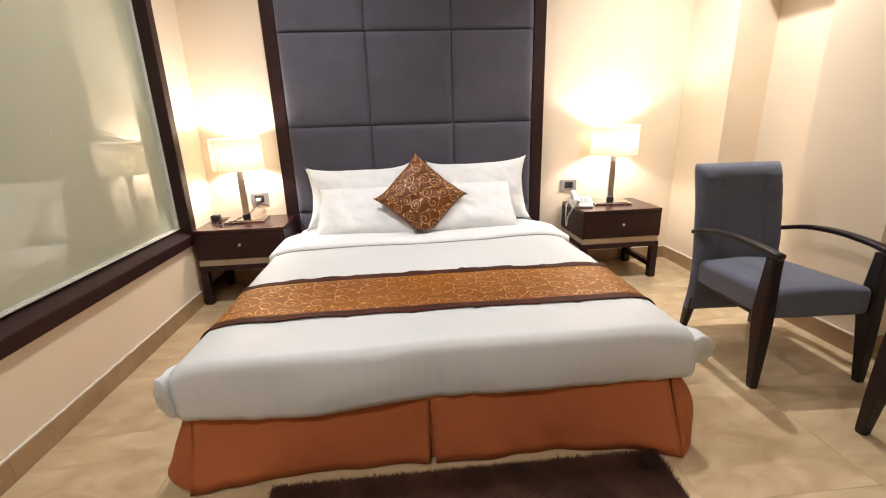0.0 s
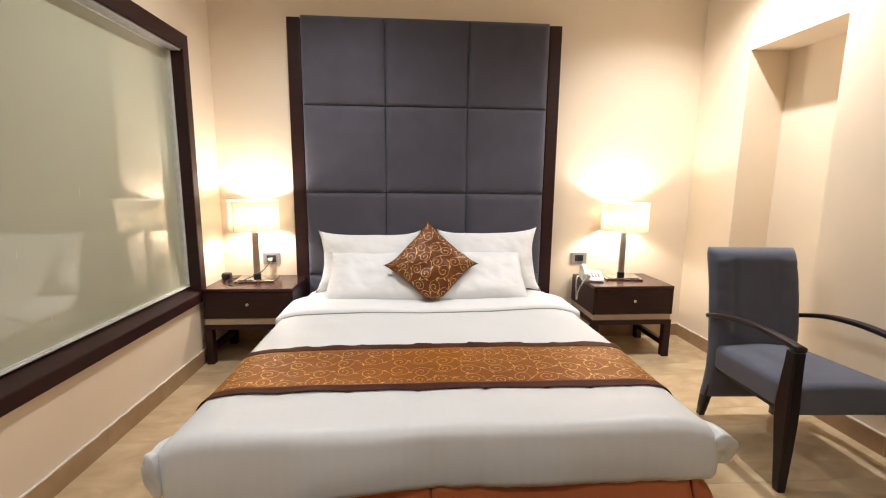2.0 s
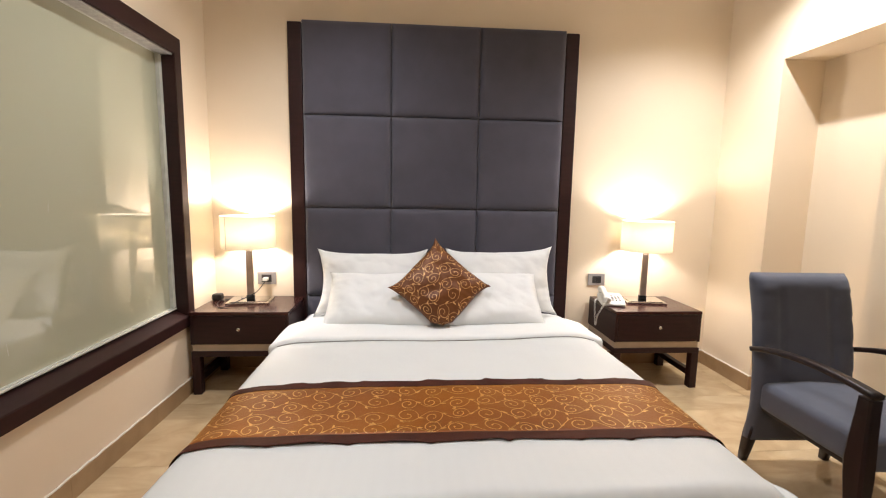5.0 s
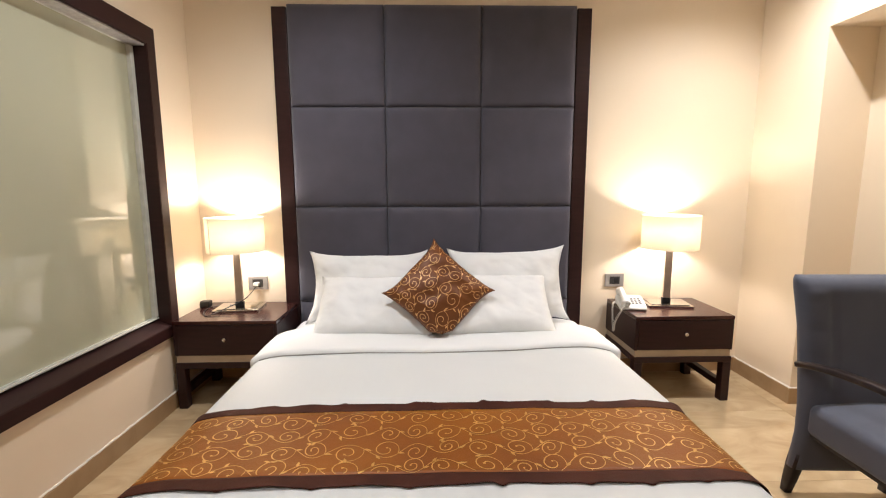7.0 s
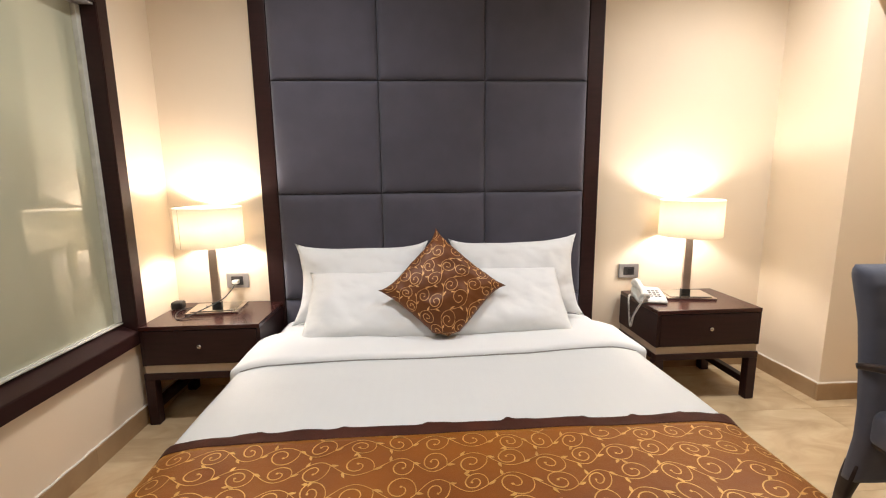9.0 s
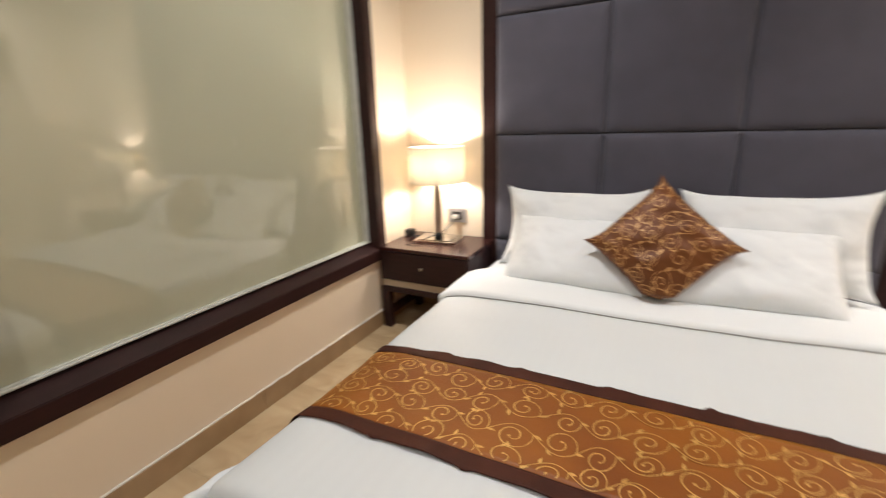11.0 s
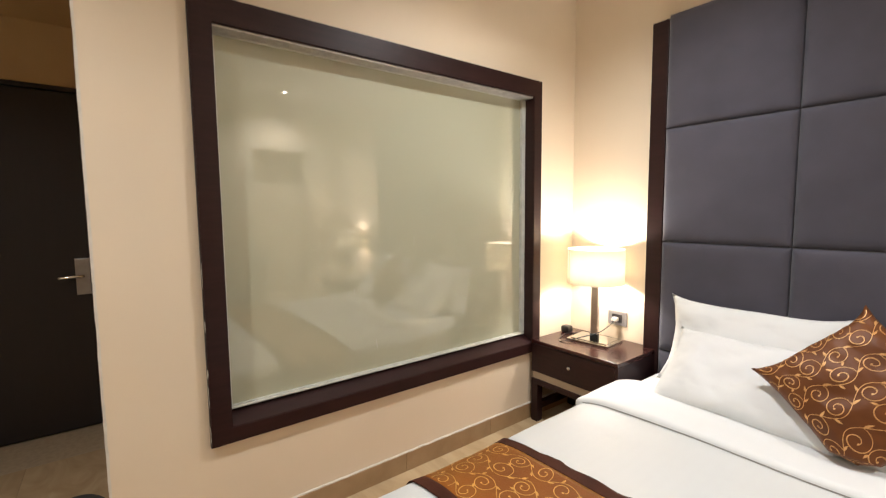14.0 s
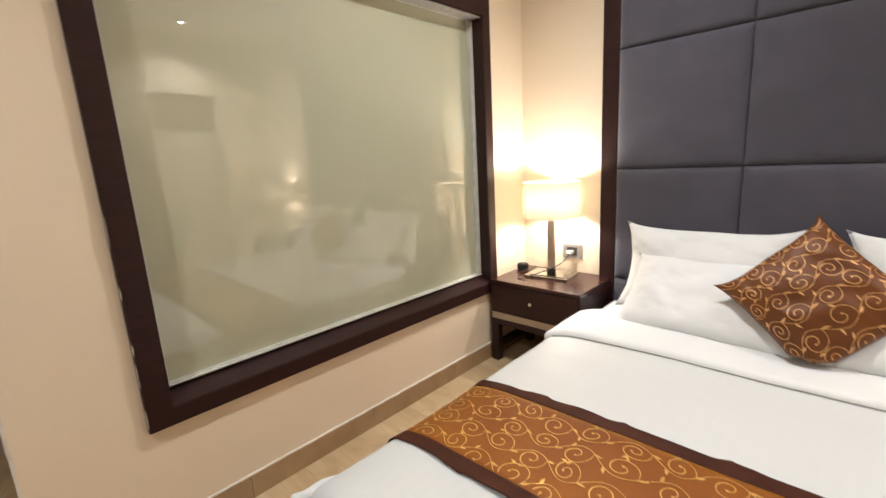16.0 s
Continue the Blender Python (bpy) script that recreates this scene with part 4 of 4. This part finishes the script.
def telephone():
    p = thing("telephone", "ivory corded desk telephone on the bedside table", "telephone", pose(1.246, -0.225, 0.530, 0, 0, -14) @ Matrix.Scale(0.92, 4))
    bm = bmesh.new()
    prof = [(-0.105, 0.0), (-0.105, 0.022), (-0.06, 0.034), (0.085, 0.062), (0.10, 0.058), (0.105, 0.0)]
    loft(bm, [[Vector((x, yy, zz)) for yy, zz in prof] for x in (-0.085, 0.085)])
    bmesh.ops.bevel(bm, geom=list(bm.edges), offset=0.006, segments=2, affect="EDGES")
    part("body", bm, M_WHITEP, p, "", True)
    for i in range(3):
        for j in range(4):
            x, y = 0.005 + i * 0.024, -0.052 + j * 0.026
            z = 0.036 + (y + 0.052) * 0.19
            part("key", box(x - 0.008, x + 0.008, y - 0.007, y + 0.007, z - 0.004, z + 0.005, 0.0015), M_KEY, p)
    bm = bmesh.new()
    spine = smooth_path([(-0.052, -0.112, 0.046), (-0.052, -0.085, 0.062), (-0.052, -0.03, 0.074), (-0.052, 0.03, 0.084), (-0.052, 0.085, 0.090), (-0.052, 0.112, 0.080)], 6)
    tube(bm, spine, lambda t: 0.019 + 0.012 * (abs(2 * t - 1) ** 3), 14)
    h = part("handset", bm, M_WHITEP, p, "ivory handset resting across the body", True)
    for yy, zz in ((-0.088, 0.030), (0.088, 0.060)):
        k = lathe([(0.026, 0), (0.028, 0.006), (0.024, 0.020), (0.012, 0.026)], 18)
        bmesh.ops.transform(k, matrix=pose(-0.052, yy, zz - 0.006), verts=k.verts)
        part("earpiece", k, M_WHITEP, h, "", True)
    line = smooth_path([(-0.055, -0.125, 0.05), (-0.085, -0.14, 0.0), (-0.115, -0.13, -0.07), (-0.118, -0.10, -0.14), (-0.115, -0.06, -0.15), (-0.115, -0.02, -0.09), (-0.112, 0.02, -0.01), (-0.10, 0.05, 0.010), (-0.08, 0.05, 0.012)], 30)
    pts = []
    for i, q in enumerate(line):
        d = (line[min(i + 1, len(line) - 1)] - line[max(i - 1, 0)]).normalized()
        u = d.cross(Vector((1, 0.2, 0))).normalized()
        v = d.cross(u)
        pts += [q + (u * math.cos(a) + v * math.sin(a)) * 0.0055 for a in (i * 2.1, i * 2.1 + 0.7, i * 2.1 + 1.4)]
    bm = bmesh.new()
    tube(bm, pts, 0.0019, 5)
    part("curly_cord", bm, M_WHITEP, p, "coiled ivory cord hanging down", True)
    return p


telephone()


# ---- armchairs ----
def armchair(m, label):
    """Faces -y. A rolled, tufted back, a thick seat, swept wooden arms on tapering front posts."""
    ch = thing("armchair", label, "chair", m, "armchairs")

    def back_y(z):
        return 0.205 + 0.03 * max(0, (0.30 - z)) / 0.2 + 0.075 * max(0, z - 0.40) ** 1.3 / 0.4
    bm = bmesh.new()
    nx, nz, z0, z1 = 28, 44, 0.13, 0.925
    front, rear = [], []
    for j in range(nz + 1):
        t = j / nz
        z = z0 + (z1 - z0) * t
        hw = 0.228 + 0.006 * math.sin(t * 3)
        th = 0.062 + 0.030 * max(0, t - 0.75) / 0.25
        rf, rb = [], []
        for i in range(nx + 1):
            u = 2 * i / nx - 1
            edge = (1 - abs(u) ** 14) ** 0.5 if abs(u) < 1 else 0.0
            roll = 1.0 if t < 0.93 else math.sqrt(max(0.0, 1 - ((t - 0.93) / 0.07) ** 2))
            tuft = 0.0
            if 0.45 < t < 0.92:
                for su in (-0.52, 0.52):
                    tuft += 0.006 * math.exp(-((u - su) / 0.06) ** 2)
                for sz in (0.60, 0.74, 0.88):
                    if abs(u) > 0.52:
                        tuft += 0.010 * math.exp(-((t - sz) / 0.015) ** 2) * (1 - ((abs(u) - 0.76) / 0.30) ** 2)
                if abs(u) > 0.52:
                    tuft -= 0.007 * (1 - ((abs(u) - 0.76) / 0.30) ** 2)
            y = back_y(z)
            mid = y + th / 2
            rf.append(bm.verts.new((u * hw, mid - (th / 2 * (0.35 + 0.65 * edge) * roll) + tuft, z)))
            rb.append(bm.verts.new((u * hw, mid + th / 2 * (0.35 + 0.65 * edge) * roll, z)))
        front.append(rf)
        rear.append(rb)
    for G in (front, rear):
        for j in range(nz):
            for i in range(nx):
                bm.faces.new((G[j][i], G[j][i + 1], G[j + 1][i + 1], G[j + 1][i]))
    for j in range(nz):
        for i in (0, nx):
            bm.faces.new((front[j][i], front[j + 1][i], rear[j + 1][i], rear[j][i]))
    for i in range(nx):
        for j in (0, nz):
            bm.faces.new((front[j][i], front[j][i + 1], rear[j][i + 1], rear[j][i]))
    bmesh.ops.remove_doubles(bm, verts=bm.verts, dist=1e-4)
    part("backrest", bm, M_CHAIR, ch, "slate-grey tufted upholstered back", True)

    def seat_shape(p):
        q = p.copy()
        k = (p.y + 0.30) / 0.55
        q.x *= 1.00 - 0.08 * k
        q.z += 0.018 * (1 - (p.x / 0.26) ** 2) * (1 if p.z > 0.38 else 0) - 0.022 * k + 0.004 * noise.noise(p * 6)
        return q
    part("seat", rounded_box(-0.232, 0.232, -0.305, 0.225, 0.318, 0.442, 0.032, 0.04, seat_shape), M_CHAIR, ch, "slate-blue upholstered seat", True)
    part("apron", box(-0.205, 0.205, -0.22, 0.21, 0.292, 0.325, 0.008), M_DARK, ch)
    for s in (-1, 1):
        bm = bmesh.new()
        X, Y = Vector((1, 0, 0)), Vector((0, 1, 0))
        secs = [(0.0, 0.248, -0.312, 0.016, 0.017), (0.02, 0.248, -0.311, 0.018, 0.019), (0.17, 0.245, -0.302, 0.023, 0.028), (0.30, 0.241, -0.290, 0.026, 0.038),
                (0.36, 0.240, -0.286, 0.026, 0.040), (0.45, 0.239, -0.287, 0.025, 0.034), (0.55, 0.238, -0.290, 0.024, 0.027), (0.598, 0.238, -0.292, 0.024, 0.025)]
        loft(bm, [ring_rect((s * x, y, z), X, Y, hx, hy, 0.25) for z, x, y, hx, hy in secs])
        part("front_leg", bm, M_CHAIRWOOD, ch)
        bm = bmesh.new()
        path = smooth_path([(s * 0.238, -0.318, 0.612), (s * 0.242, -0.22, 0.625), (s * 0.250, -0.08, 0.632), (s * 0.256, 0.06, 0.622), (s * 0.254, 0.15, 0.606), (s * 0.246, 0.215, 0.588), (s * 0.240, 0.246, 0.578)], 5)
        rings = []
        for i, p in enumerate(path):
            d = (path[min(i + 1, len(path) - 1)] - path[max(i - 1, 0)]).normalized()
            up = X.cross(d).normalized()
            rings.append(ring_rect(p, X, up, 0.021, 0.011, 0.25))
        loft(bm, rings)
        part("arm", bm, M_CHAIRWOOD, ch, "swept dark wooden arm", True)
        bm = bmesh.new()
        loft(bm, [ring_rect((s * x, y, z), X, Y, hx, hy, 0.25) for z, x, y, hx, hy in ((0.0, 0.205, 0.288, 0.015, 0.017), (0.06, 0.204, 0.277, 0.018, 0.022), (0.14, 0.202, 0.262, 0.022, 0.026), (0.20, 0.200, 0.252, 0.022, 0.026))])
        part("back_leg", bm, M_CHAIRWOOD, ch, "", True)
    return ch


armchair(pose(1.676, -1.522, 0, 0, 0, -2.5), "slate-blue armchair with swept dark wooden arms beside the bed")
armchair(pose(1.90, -2.405, 0, 0, 0, -92), "slate-blue armchair with dark wooden arms by the recessed wall")


# ---- rugs ----
def shag_rug():
    x0, x1, y0, y1 = -0.585, 0.765, -2.98, -2.155
    r = tagged(thing("rug", "dark brown shaggy rug at the foot of the bed", "rug", pose(0, 0, 0)), kind="")
    part("backing", rounded_box(x0, x1, y0, y1, 0.0, 0.012, 0.005, 0.1), M_RUG, r)
    rnd = random.Random(5)
    verts, faces = [], []
    for k in range(56000):
        x, y = rnd.uniform(x0 - 0.004, x1 + 0.004), y1 + 0.006 - (y1 - y0) * rnd.random() ** 1.6
        a, l = rnd.uniform(0, 2 * math.pi), rnd.uniform(0.006, 0.014)
        lean = Vector((math.cos(a), math.sin(a), 0)) * rnd.uniform(0.006, 0.020)
        w = Vector((-math.sin(a), math.cos(a), 0)) * 0.0012
        b = Vector((x, y, 0.010))
        n = len(verts)
        verts += [b - w, b + w, b + w * 0.8 + lean * 0.5 + Vector((0, 0, l * 0.6)), b - w * 0.8 + lean * 0.5 + Vector((0, 0, l * 0.6)), b + lean * 1.3 + Vector((0, 0, l))]
        faces += [(n, n + 1, n + 2, n + 3), (n + 3, n + 2, n + 4)]
    me = bpy.data.meshes.new("shag_layer")
    me.from_pydata(verts, [], faces)
    me.materials.append(M_RUG)
    o = tagged(new("shag_layer", me), "soft brown shag pile", "", "", "stuff")
    o.parent = r


shag_rug()
mt = thing("door_mat", "grey oval mat with a dark rim on the passage floor", "mat", pose(-2.015, -2.745, 0, 0, 0, 0))
for nm, a, b, z, mm, lb in (("rim", 0.30, 0.152, 0.012, M_MATD, ""), ("centre", 0.215, 0.108, 0.0155, M_MATG, "lighter grey centre")):
    k = lathe([(1.0, 0.0), (1.0, z * 0.7), (0.985, z), (0.02, z)], 48)
    bmesh.ops.transform(k, matrix=Matrix.Diagonal((a, b, 1, 1)), verts=k.verts)
    part(nm, k, mm, mt, lb)


# ---- ceiling fittings ----
def downlight(x, y, z, lit):
    d = thing("downlight", "small round recessed ceiling downlight, lit, known or added as fill" if lit else "small round recessed ceiling downlight, unlit", "downlight", pose(x, y, z), "ceiling downlights")
    ring = lathe([(0.034, -0.004), (0.048, -0.006), (0.052, -0.001), (0.034, -0.001)], 32, True)
    part("trim_ring", ring, M_WHITEP if lit else M_BLACK, d, "", True)
    part("lens", lathe([(0.0335, -0.0045), (0.033, -0.001), (0.001, -0.001)], 32), M_GLOW if lit else M_DARK, d, "", True)


# the left-front and right-rear fittings only house the added fill
for dx, dy, watts, cone in DOWNLIGHTS_AND_FILLS:
    downlight(dx, dy, CEIL, True)
downlight(-2.945, -3.07, ZC, False)
v = thing("ceiling_slot", "narrow dark slot diffuser in the passage ceiling", "vent", pose(-2.66, -2.81, ZC, 0, 0, 15))
part("frame", box(-0.012, 0.012, -0.075, 0.075, -0.004, -0.0005, 0.001), M_WHITEP, v)
part("slot", box(-0.006, 0.006, -0.068, 0.068, -0.006, -0.0045), M_DARK, v)


# ---- floor tiles ----
TILE = 0.60
bm = box(0, TILE - 0.0012, 0, TILE - 0.0012, -0.0038, 0.0)
tile_mesh = link_mesh("tile", bm, M_MARBLE)
for i in range(-6, 7):
    for j in range(0, 9):
        x, y = XL - 0.05 + i * TILE, -(j + 1) * TILE + 0.03
        if x < XL - 0.6 and not (-3 - TILE < y + TILE - 0.6 and y > YC - TILE and y < -2.0):
            continue
        if x < XD - 0.2 or x > XN:
            continue
        o = new("tile", tile_mesh)
        o.parent = floor
        o.location = (x, y, 0)
